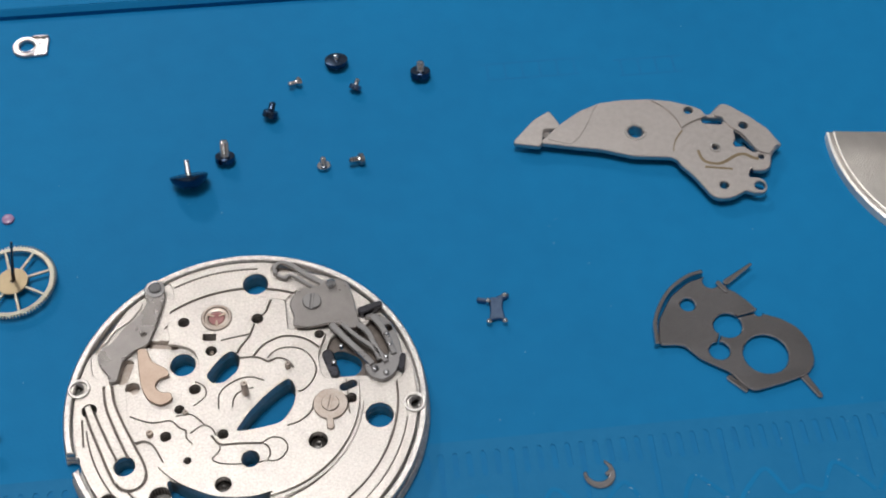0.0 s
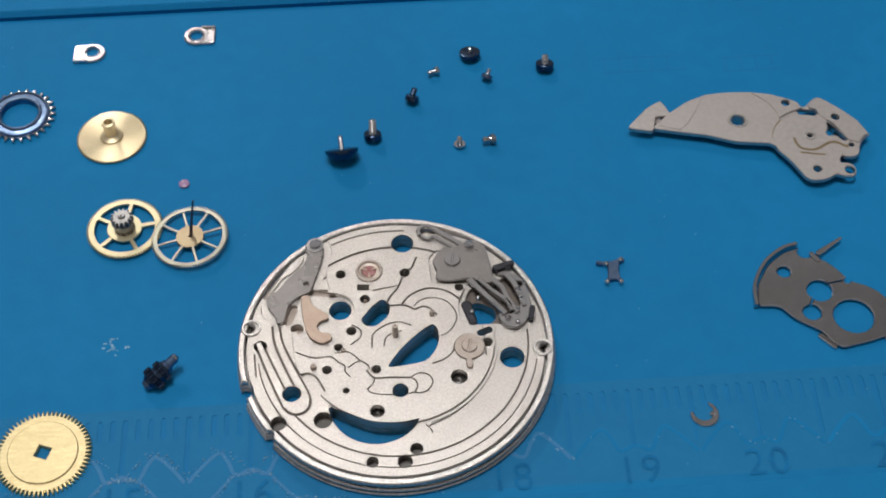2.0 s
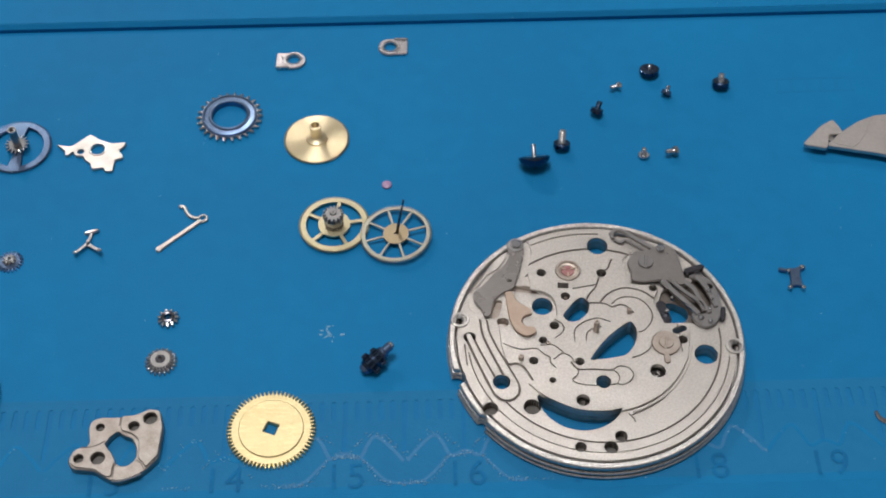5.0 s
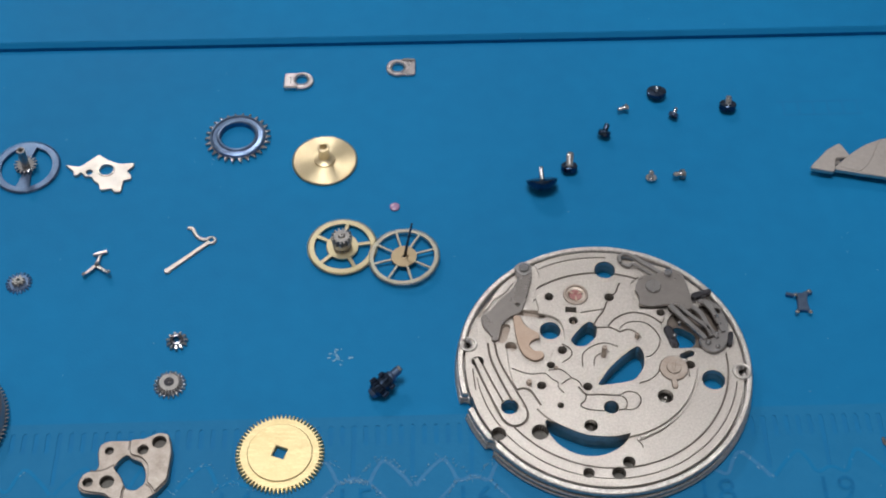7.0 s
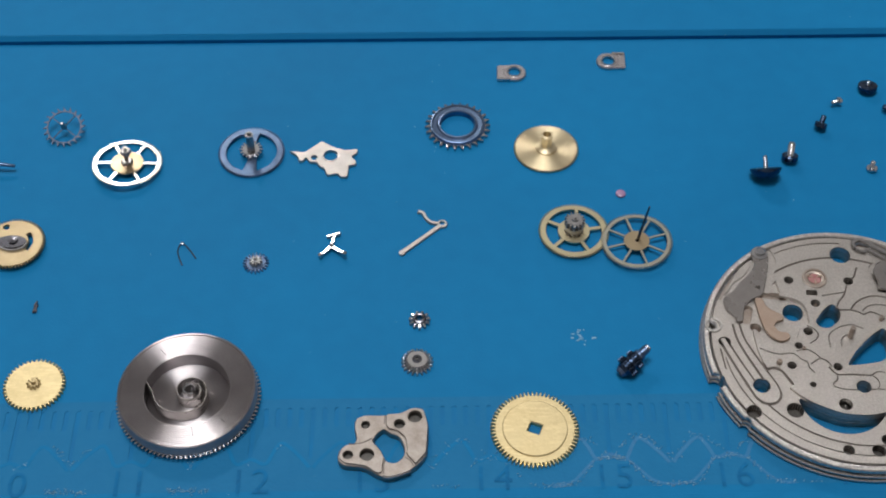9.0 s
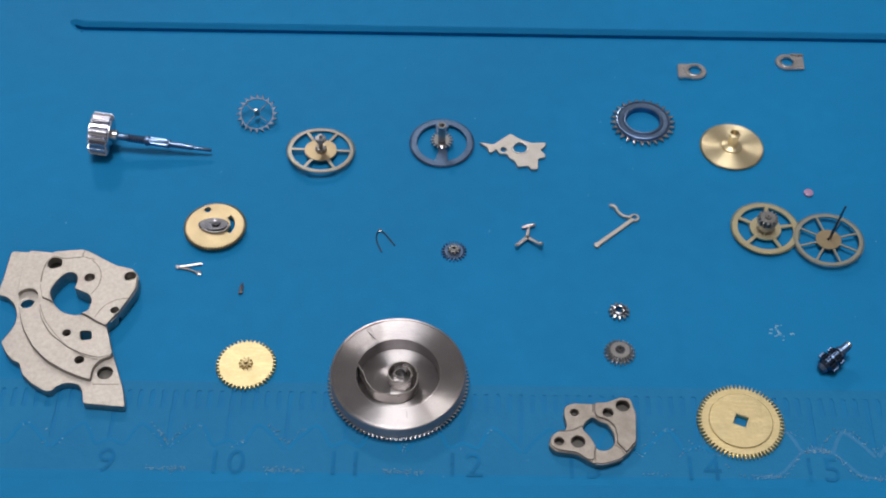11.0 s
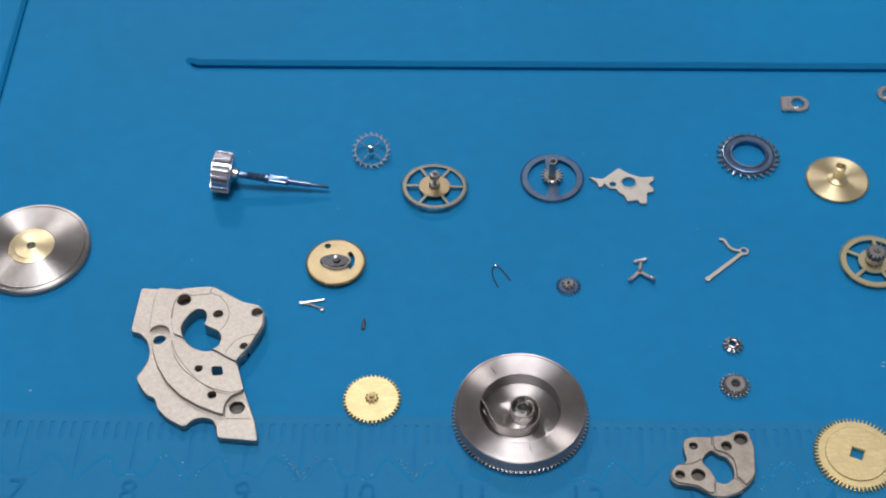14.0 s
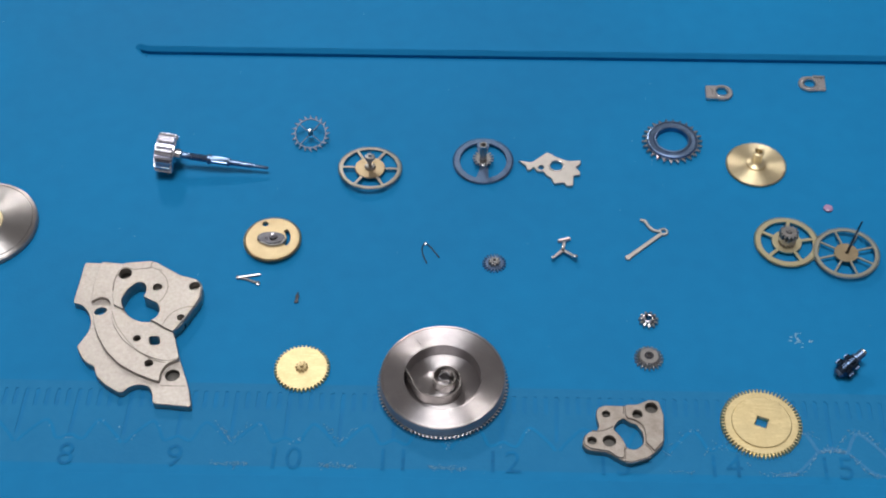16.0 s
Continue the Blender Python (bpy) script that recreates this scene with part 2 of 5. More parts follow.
def slab(outs, holes, z0, z1, bevel=0.04):
    """A plate from z0 to z1: the union of the loops outs less all holes, with a chamfered upper edge."""
    verts, edges = [], []
    for loop in list(outs) + list(holes):
        k = len(verts)
        verts += [Vector(p) for p in loop]
        edges += [(k + i, k + (i + 1) % len(loop)) for i in range(len(loop))]
    V, _, F = delaunay_2d_cdt(verts, edges, [], 0, 1e-5)[:3]
    V = np.array([tuple(v) for v in V])
    F = np.array([tuple(f) for f in F])
    mid = V[F].mean(1)
    keep = np.zeros(len(F), bool)
    for loop in outs:
        keep |= inside(loop, mid)
    for loop in holes:
        keep &= ~inside(loop, mid)
    A, B, C = (V[F[:, i]] for i in range(3))
    area = (B[:, 0] - A[:, 0]) * (C[:, 1] - A[:, 1]) - (B[:, 1] - A[:, 1]) * (C[:, 0] - A[:, 0])
    F[area < 0] = F[area < 0][:, ::-1]
    F = F[keep]
    sides = {}
    for f in F:
        for a, b in ((f[0], f[1]), (f[1], f[2]), (f[2], f[0])):
            sides[(int(a), int(b))] = 1
    rim = [e for e in sides if (e[1], e[0]) not in sides]
    push = np.zeros_like(V)
    for a, b in rim:
        d = V[b] - V[a]
        d = np.array((-d[1], d[0])) / max(1e-9, math.hypot(*d))
        push[a] += d
        push[b] += d
    size = np.linalg.norm(push, axis=1)
    ok = size > 1e-6
    push[ok] = push[ok] / size[ok][:, None] * np.clip(2 / size[ok], 1, 1.6)[:, None]
    bevel = min(bevel, (z1 - z0) * 0.45)
    n = len(V)
    top = np.c_[V + push * bevel, np.full(n, z1)]
    mid_ring = np.c_[V, np.full(n, z1 - bevel)]
    low = np.c_[V, np.full(n, z0)]
    faces = [tuple(map(int, f)) for f in F] + [tuple(int(i) + 2 * n for i in reversed(f)) for f in F]
    for a, b in rim:
        faces += [(a + n, b + n, b, a), (a + 2 * n, b + 2 * n, b + n, a + n)]
    return np.r_[top, mid_ring, low], faces


def lathe(profile, n=48, x=0.0, y=0.0):
    """A body turned round the z axis; profile: (radius, height), from the bottom outside upwards."""
    V, F, m = [], [], len(profile)
    for i in range(n):
        a = math.tau * i / n
        V += [(x + r * math.cos(a), y + r * math.sin(a), z) for r, z in profile]
    for i in range(n):
        j = (i + 1) % n
        F += [(i * m + k, j * m + k, j * m + k + 1, i * m + k + 1) for k in range(m - 1)]
    return np.array(V), F


def tube(points, r, n=8, r_end=None):
    P = np.array(points, float)
    T = np.gradient(P, axis=0)
    T /= np.linalg.norm(T, axis=1)[:, None]
    R = np.linspace(r, r if r_end is None else r_end, len(P))
    V, F = [], []
    for p, t, q in zip(P, T, R):
        u = np.cross(t, (0.31, 0.17, 0.93))
        u /= np.linalg.norm(u)
        w = np.cross(t, u)
        V += [p + q * (math.cos(math.tau * i / n) * u + math.sin(math.tau * i / n) * w) for i in range(n)]
    for k in range(len(P) - 1):
        F += [(k * n + i, k * n + (i + 1) % n, (k + 1) * n + (i + 1) % n, (k + 1) * n + i) for i in range(n)]
    F += [tuple(range(n))[::-1], tuple(range((len(P) - 1) * n, len(P) * n))]
    return np.array(V), F


def joined(*shapes):
    V, F, k = [], [], 0
    for v, f in shapes:
        V.append(np.asarray(v, float))
        F += [tuple(i + k for i in q) for q in f]
        k += len(v)
    return np.concatenate(V), F


def turned(shape, m):
    v, f = shape
    return np.array([tuple(m @ Vector(p)) for p in v]), f


def part(name, shape, mat, parent=None, label="", sharp=32):
    v, f = shape
    mesh = bpy.data.meshes.new(name)
    mesh.from_pydata([tuple(float(c) * MM for c in p) for p in v], [], f)
    mesh.validate()
    mesh.update()
    mesh.shade_smooth()
    mesh.set_sharp_from_angle(angle=radians(sharp))
    mesh.materials.append(mat)
    ob = new(name, mesh)
    ob.parent = parent
    return tagged(ob, label)


def thing(name, x, y, label, category, group="", z=0.0, rx=0.0, ry=0.0, rz=0.0):
    ob = new(name)
    ob.empty_display_size = 0.001
    ob.matrix_world = pose(x * MM, y * MM, z * MM, rx, ry, rz)
    return tagged(ob, label, category, group)


def rel(c, points):
    """Places on the mat, seen from the point c."""
    return [(x - c[0], y - c[1]) for x, y in points]


# ---- room, bench and mat ----
def block(x0, y0, z0, x1, y1, z1):
    return slab([[(x0, y0), (x1, y0), (x1, y1), (x0, y1)]], [], z0, z1, 1.0)


for name, dims in (("wall_north", (-1600, 1500, -760, 1500, 1600, 2300)), ("wall_south", (-1600, -1600, -760, 1500, -1500, 2300)),
                   ("wall_west", (-1700, -1600, -760, -1600, 1600, 2300)), ("wall_east", (1500, -1600, -760, 1600, 1600, 2300)),
                   ("floor", (-1700, -1600, -860, 1600, 1600, -760)), ("ceiling", (-1700, -1600, 2300, 1600, 1600, 2400))):
    tagged(part(name, block(*dims), WOOD if name == "floor" else WALL), "plain grey painted surface of the workshop", name.split("_")[0], kind="structure")

bench = thing("workbench", 0, 0, "dark brown wooden workbench under the blue mat", "table")
part("tabletop", block(-800, -450, -28.2, 800, 500, -3.2), WOOD, bench)
for sx in (-740, 740):
    for sy in (-390, 440):
        part("leg", block(sx - 30, sy - 30, -760, sx + 30, sy + 30, -28.2), WOOD, bench)

mat = thing("work_mat", 0, 0, "blue silicone watchmaker's mat with a moulded ruler and grooves", "work mat", z=0.0)
MAT_OUTLINE = rounded([(-205, 8), (235, 8), (235, 330), (-205, 330)], 6, 6)
far_line = [(-104.3, 95.25), (-96, 95.2), (-70, 95.1), (-10, 94.9), (60, 94.9), (140, 94.9)]
side_line = [(-126.6, 135), (-126.0, 107), (-125.4, 86), (-124.6, 60)]
grooves = [ribbon(far_line, 0.9), capsule(-104.4, 95.35, -105.2, 95.9, 0.4, 0.1), ribbon(side_line, 0.12)]
wide_grooves = [ribbon(far_line, 1.84), capsule(-104.4, 95.35, -105.2, 95.9, 0.88, 0.55), ribbon(side_line, 1.06)]
ticks = []
for i in range(-170, 60):
    x = i
    if (i + 183) % 5 == 0:
        ticks.append(capsule(x, 48.2, x - 0.1, 43.5, 0.22, 0.17, 3))
    else:
        ticks.append(capsule(x, 48.2, x, 46.6, 0.21, 0.21, 3))
part("base_layer", slab([MAT_OUTLINE], [], -3.2, -0.9, 0.2), MAT_BLUE, mat)
part("middle_layer", slab([MAT_OUTLINE], grooves, -0.9, -0.05, 0.38), MAT_BLUE, mat)
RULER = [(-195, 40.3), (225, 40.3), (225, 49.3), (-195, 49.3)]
part("top_layer", slab([MAT_OUTLINE], wide_grooves + [RULER], -0.05, 0.0, 0.0), MAT_BLUE, mat)
part("ruler_band", slab([RULER], ticks, -0.05, 0.0, 0.0), MAT_HAZED, mat, "dull ruler band, wear and glare haze in its colour")
short_mark = part("tick_mark", slab([capsule(0, 48.2, 0, 46.6, 0.19, 0.19, 3)], [], -0.06, -0.044, 0.0), WORN, mat)
long_mark = part("tick_mark", slab([capsule(0, 48.2, -0.1, 43.5, 0.2, 0.15, 3)], [], -0.06, -0.044, 0.0), WORN, mat)
short_mark.location.x, long_mark.location.x = -0.119, -0.118
for i in range(-117, 42):
    mark = new("tick_mark", (long_mark if (i + 183) % 5 == 0 else short_mark).data)
    mark.parent = mat
    mark.location.x = i * MM
part("ledge", slab([rounded([(-190, 10), (215, 10), (215, 40.2), (-190, 39.0)], 0.3)], [], 0.0, 0.05, 0.05), MAT_BLUE, mat)


def numeral(text, x, y, size, mat_, parent):
    curve = bpy.data.curves.new("numeral", "FONT")
    curve.body, curve.size, curve.align_x, curve.align_y = text, size * MM, "CENTER", "CENTER"
    curve.space_character = 1.12
    tmp = new("numeral", curve)
    mesh = bpy.data.meshes.new_from_object(tmp)
    bpy.data.objects.remove(tmp)
    bpy.data.curves.remove(curve)
    mesh.materials.clear()
    mesh.materials.append(mat_)
    ob = new("numeral", mesh)
    ob.parent = parent
    ob.location = (x * MM, y * MM, 0.00006)
    return ob


for n in range(3, 23):
    numeral(str(n), (n - 18.3) * 10, 41.1, 3.3, MAT_DARK, mat)
    x = (n - 18.3) * 10
    wave = smooth_line([(x - 4.85, 42.5), (x - 4.0, 43.6), (x - 2.6, 44.9), (x - 1.9, 44.2), (x - 1.2, 42.9), (x, 43.35), (x + 1.2, 42.9),
                        (x + 1.9, 44.2), (x + 2.6, 44.9), (x + 4.0, 43.6), (x + 4.85, 42.5)], 5)
    part("moulded_arch", slab([ribbon(wave, 0.32)], [], -0.02, 0.012, 0.012), CHALK if n in (15, 16, 17, 18) else MAT_BLUE, mat)
    hill = smooth_line([(x - 5.0, 40.45), (x - 4.2, 40.5), (x - 3.2, 40.9), (x - 1.9, 42.3), (x - 1.0, 43.0), (x + 1.0, 43.0), (x + 1.9, 42.3), (x + 3.2, 40.9), (x + 4.2, 40.5), (x + 5.0, 40.45)], 5)
    if n in (15, 16):
        part("chalk_arc", slab([ribbon(hill, 0.22)], [], -0.02, 0.006, 0.004), CHALK, mat)
# worn lettering that can no longer be read
for x, y, w in ((14.0, 84.2, 9.0), (24.0, 83.6, 6.0)):
    part("worn_print", slab([box(x, y + 0.9, w, 0.16), box(x, y - 0.9, w * 0.9, 0.16)] + [box(x - w / 2 + 0.6 + k * 1.5, y, 0.16, 1.8) for k in range(int(w / 1.5))], [], -0.01, 0.008, 0.004), WORN, mat, "worn unreadable lettering")

# ---- the main plate ----
def cup(x, y, r, z0, z1, n=20):
    """A bored hole with a floor."""
    return lathe([(0.001, z0), (r, z0), (r, z1)], n, x, y)


def slotted_screw(r, h, z, turn, x=0.0, y=0.0):
    head = slab([disc(x, y, r, 28)], [box(x, y, r * 2.4, r * 0.26, turn)], z + h * 0.5, z + h, 0.04)
    return joined(slab([disc(x, y, r, 28)], [], z, z + h * 0.5, 0.0), head)


plate = thing("main_plate", -11.26, 53.13, "round frosted silver watch main plate with bored holes and fitted springs", "watch plate")
plate.scale = (1.012, 1.012, 1.0)
THROUGH = [disc(1.0, 9.92, 0.92), disc(9.15, -1.99, 0.97), disc(0.14, -4.61, 0.62), disc(-8.36, -4.17, 0.72), disc(-4.38, 3.55, 0.9),
           rounded([(-2.75, 2.25), (-1.71, 3.6), (-0.93, 4.2), (-0.3, 3.64), (-0.45, 2.5), (-1.5, 1.55), (-2.35, 1.6)], 0.35), capsule(6.75, 2.75, 7.35, 2.5, 1.05, 0.95), capsule(6.85, 0.32, 7.5, 0.55, 0.3)]
LENS = [(-0.82, -2.4), (0.2, -0.95), (1.2, 0.1), (2.2, 0.95), (3.06, 1.5), (3.45, 0.85), (3.45, -0.1), (3.2, -0.9), (2.6, -1.75), (2.2, -2.05), (1.4, -2.2), (0.3, -2.35)]
THROUGH.append(rounded(LENS, 0.25, 3))
CRESCENT = sector(-1.75, -5.3, 0.0, 3.75, 186, 330, 30)[:-31]
CRESCENT = CRESCENT + smooth_line([(1.6, -7.15), (0.0, -7.42), (-2.1, -7.2), (-3.8, -6.45), (-5.3, -5.55)], 5)
THROUGH.append(CRESCENT)
BLIND = [disc(4.8, -3.68, 0.65), disc(-1.73, -6.34, 0.56), disc(-2.27, -10.59, 0.46), disc(0.19, -10.7, 0.56), disc(1.12, -9.69, 0.5),
         disc(-5.96, -6.68, 0.72), disc(-9.4, -6.74, 0.62), disc(-10.84, 0.44, 0.52), disc(-5.55, -2.32, 0.38), disc(-4.09, -4.32, 0.26),
         disc(-4.61, -0.28, 0.34), disc(-1.66, -2.54, 0.38), disc(-4.25, 6.89, 0.4), disc(-2.33, 4.27, 0.4), box(-2.44, 5.44, 0.95, 0.55, -5),
         disc(-3.52, 1.22, 0.4), disc(1.05, 6.68, 0.42), disc(5.41, 4.9, 0.34), disc(-7.9, 1.95, 0.5), disc(-11.78, 2.22, 0.52), disc(11.84, -1.27, 0.52),
         disc(-1.89, 7.04, 1.1), disc(7.3, -0.6, 0.4)]
NOTCH = [disc(-12.1, -3.55, 0.75), disc(-10.2, -7.7, 0.42)]
# levels of the turned rim and of the decks
part("lower_body", joined(slab([disc(0, 0, 12.0, 150)], THROUGH + NOTCH, 0.0, 0.62, 0.05), slab([disc(0, 0, 11.98, 150)], THROUGH + NOTCH + BLIND, 0.62, 1.1, 0.05)), WARM, plate)
for z0, z1, r, inner in ((0.14, 0.40, 12.82, 11.9), (0.68, 0.92, 12.76, 11.9), (1.24, 1.66, 12.64, 12.1)):
    part("turned_rim", slab([disc(0, 0, r, 160)], [disc(0, 0, inner, 140)] + NOTCH + [disc(-9.4, -6.74, 0.62)], z0, z1, 0.1), EDGE, plate, "turned rim of the plate")
POCKET = [rounded([(6.3, 5.0), (8.4, 5.2), (9.6, 6.3), (10.7, 5.5), (11.2, 3.2), (10.7, 1.5), (9.5, 0.7), (8.5, 1.4), (6.2, 1.4), (5.6, 3.2)], 0.4),
          ribbon(smooth_line([(2.7, 11.35), (4.4, 11.1), (6.6, 10.4), (8.4, 9.3), (9.8, 7.6)], 5), 0.75, 0.6), ribbon(smooth_line([(-6.6, 11.3), (-7.9, 9.6), (-9.6, 7.0), (-10.7, 5.2)], 5), 0.35, 0.5),
          capsule(-7.2, 5.6, -4.9, 5.2, 0.3), capsule(-8.6, 2.6, -8.2, 4.0, 0.35)]
part("floor_deck", slab([disc(0, 0, 11.95, 150)], THROUGH + BLIND + NOTCH + POCKET, 1.1, 1.5, 0.03), FROSTED, plate)
ARM_OUT = smooth_line([(-11.0, 0.8), (-10.45, -0.8), (-9.75, -2.6), (-9.05, -4.3), (-8.6, -5.3)], 6)
ARM_IN = smooth_line([(-7.3, -4.9), (-7.45, -4.2), (-8.05, -2.8), (-8.8, -1.0), (-9.4, 0.7), (-9.6, 2.3)], 6)
SPRING_BED = [ribbon(ARM_OUT, 0.75, 1.0), ribbon(ARM_IN, 1.0, 0.75), disc(-7.95, -5.0, 1.16)]
LEVER_BED = rounded([(-6.1, 11.3), (-7.6, 10.3), (-7.2, 8.9), (-8.1, 7.6), (-9.2, 6.9), (-9.7, 5.9), (-10.9, 5.2), (-10.7, 3.2), (-9.2, 2.2), (-8.3, 2.6), (-7.6, 0.4), (-5.6, -0.3),
                     (-4.6, 0.4), (-4.3, 1.4), (-3.2, 2.05), (-3.25, 3.6), (-3.48, 4.3), (-4.1, 4.84), (-5.25, 5.14), (-6.2, 5.2), (-5.4, 7.6), (-4.9, 9.4), (-5.2, 10.6)], 0.3)
COVER_BED = rounded([(2.1, 11.2), (2.9, 12.0), (4.2, 11.7), (9.6, 8.6), (11.5, 4.6), (11.4, 1.4), (9.9, 0.1), (8.3, 0.9), (5.4, 1.2), (5.2, 3.3), (6.0, 5.2), (3.2, 5.4), (3.1, 8.4), (4.2, 9.2), (2.2, 10.4)], 0.4)
BEDS = SPRING_BED + [LEVER_BED, COVER_BED]
# dark sheets on the bed floors: the shade of the gaps as colour
part("bed_floor", joined(slab(SPRING_BED, THROUGH + BLIND, 1.502, 1.51, 0.0), slab([POCKET[0]], THROUGH + BLIND, 1.102, 1.11, 0.0)), GRIME_SHADE, plate, "spring bed floors, darkened for the shade in the gaps")
# turned circles of the outer deck
RINGS = [sector(0, 0, 9.49, 9.66, 64, 124, 40), sector(0, 0, 8.72, 8.81, 66, 132, 40), sector(0, 0, 11.27, 11.35, 84, 116, 24), sector(0.2, 0.15, 10.34, 10.46, -150, 4, 90), sector(0.1, 0.05, 11.2, 11.26, -142, -12, 80),
         sector(-0.4, 0.3, 8.4, 8.48, -72, -22, 34), ribbon([(1.95, -7.6), (2.35, -8.1), (2.4, -8.4)], 0.08), ribbon(smooth_line([(-10.7, -1.2), (-10.1, -2.7), (-9.4, -4.6), (-8.5, -6.0)], 5), 0.1), sector(0, 0, 11.0, 11.08, 186, 214, 14),
         ribbon([(-11.3, -0.3), (-11.15, -2.4)], 0.1)]
part("outer_deck", slab([disc(0, 0, 11.93, 150)], THROUGH + BLIND + NOTCH + BEDS + POCKET + RINGS, 1.5, 1.64, 0.03), FROSTED, plate)
part("turned_line", slab(RINGS, THROUGH + BLIND + BEDS + POCKET, 1.502, 1.512, 0.0), GRIME_SHADE, plate, "dark grime in the turned circles")
part("lower_ledge", slab([sector(0.1, 0.3, 7.9, 8.14, -74, -8, 30)], THROUGH + BLIND + BEDS, 1.64, 1.74, 0.03), FROSTED, plate)
CENTRE = [sector(0.1, 0.3, 0.0, 7.85, -142, 60, 90), rounded([(-5.1, -5.7), (-5.8, -4.0), (-6.4, -2.8), (-7.0, -2.4), (-7.8, -2.6), (-8.2, -0.6), (-8.3, 1.6), (-5.2, 5.4), (-5.5, 6.9), (-4.4, 7.6), (-2.1, 8.6), (0.3, 8.7), (2.2, 8.4), (3.3, 8.0), (3.0, 2.0), (1.0, -3.0)], 0.3)]
part("central_deck", slab(CENTRE, THROUGH + BLIND + BEDS, 1.64, 1.76, 0.0), FROSTED, plate)
THICK = [[(-0.5, 3.48), (0.73, 3.43), (1.3, 3.2), (1.67, 2.97), (2.35, 3.2), (2.98, 2.91), (3.41, 2.3)], [(-0.56, 3.77), (-0.18, 4.46), (0.4, 5.2), (0.8, 6.2)], [(1.2, 6.8), (1.68, 7.2), (1.85, 7.65), (2.1, 8.2)],
         [(0.66, 3.55), (1.29, 4.29), (2.16, 4.8), (3.0, 4.97), (3.97, 4.78), (4.75, 4.34), (5.3, 3.75)], [(-2.45, -2.56), (-1.86, -3.3), (-0.6, -3.36), (0.98, -3.5)]]
THIN = [[(1.62, 3.27), (2.24, 3.85), (3.08, 4.01), (4.04, 3.77), (4.71, 3.04), (5.02, 2.03), (4.68, 1.06), (4.05, 0.41), (3.63, 0.33)], [(-1.62, 5.09), (-0.45, 5.28), (0.45, 5.42)],
        [(-1.91, -0.5), (-1.78, 0.76), (-0.87, 1.55), (0.28, 1.84), (1.3, 1.45)], [(-0.94, -0.44), (-0.78, 0.33), (-0.21, 0.79), (0.53, 0.95)], [(-8.0, -0.5), (-7.15, -0.93), (-6.36, -1.16), (-5.24, -1.11), (-4.63, -1.71), (-4.17, -2.01), (-4.12, -2.58), (-3.75, -3.07)],
        [(-3.86, -2.22), (-3.03, -1.68), (-2.41, -2.0), (-2.14, -2.6)], [(0.98, -3.5), (1.64, -3.12), (2.42, -3.34), (2.7, -4.0), (2.38, -4.64), (1.8, -4.93), (1.26, -4.85)], [(1.13, -3.56), (1.42, -3.85), (1.5, -4.41), (1.26, -4.83)],
        [(-1.87, -3.43), (-1.98, -3.89), (-2.41, -4.34), (-1.96, -4.72), (-0.8, -4.92), (0.54, -4.93), (1.2, -4.86)], [(2.8, -2.3), (3.7, -2.0), (4.5, -1.3), (4.7, -0.5)], [(-4.9, -0.8), (-3.9, -0.75), (-3.3, -1.2), (-2.9, -1.7)],
        [(4.75, 4.3), (6.3, 3.0), (7.0, 1.2), (7.1, -1.8)], [(-3.8, 2.0), (-2.9, 1.4), (-2.8, 0.6), (-3.6, -0.1)]]
ENGRAVED = [ribbon(smooth_line(p, 6), 0.13) for p in THICK] + [ribbon(smooth_line(p, 6), 0.075) for p in THIN]
part("central_top", slab(CENTRE, THROUGH + BLIND + BEDS + ENGRAVED, 1.76, 1.92, 0.03), FROSTED, plate)
part("engraved_line", slab(ENGRAVED, THROUGH + BLIND + BEDS, 1.762, 1.772, 0.0), GRIME_SHADE, plate, "dark grime in the milled lines")
# flat dark strip drawn along the edge of the milled pocket
part("pocket_wall", slab([ribbon(smooth_line([(-7.6, -2.55), (-7.05, -2.42), (-6.43, -2.78), (-5.85, -3.91), (-5.15, -5.2)], 6), 0.16)], THROUGH + BLIND + BEDS, 1.64, 1.65, 0.0), GRIME_SHADE, plate, "dark edge of the milled pocket")
for x, y, r in ((4.8, -3.68, 0.65), (-1.73, -6.34, 0.56), (-2.27, -10.59, 0.46), (0.19, -10.7, 0.56), (1.12, -9.69, 0.5),
     (-5.96, -6.68, 0.72), (-9.4, -6.74, 0.62), (-10.84, 0.44, 0.52), (-5.55, -2.32, 0.38), (-4.61, -0.28, 0.34), (-1.66, -2.54, 0.38), (-4.25, 6.89, 0.4),
     (-2.33, 4.27, 0.4), (-2.44, 5.44, 0.6), (-3.52, 1.22, 0.4), (1.05, 6.68, 0.42), (5.41, 4.9, 0.34), (-11.78, 2.22, 0.52), (11.84, -1.27, 0.52), (7.3, -0.6, 0.4), (-4.09, -4.32, 0.26)):
    part("bore", cup(x, y, r, 0.7, 1.5), BORE, plate, "dark bore")
for x, y in ((-11.78, 2.22), (11.84, -1.27)):
    boss = part("screw_boss", lathe([(0.8, 1.5), (0.8, 1.72), (0.75, 1.78), (0.6, 1.78), (0.53, 1.7), (0.53, 1.2)], 28, x * 0.985, y), EDGE, plate)
    part("thread", joined(*[lathe([(0.55, 1.22 + 0.12 * k), (0.44, 1.28 + 0.12 * k), (0.55, 1.34 + 0.12 * k)], 20, x, y) for k in range(4)]), STEEL, boss)
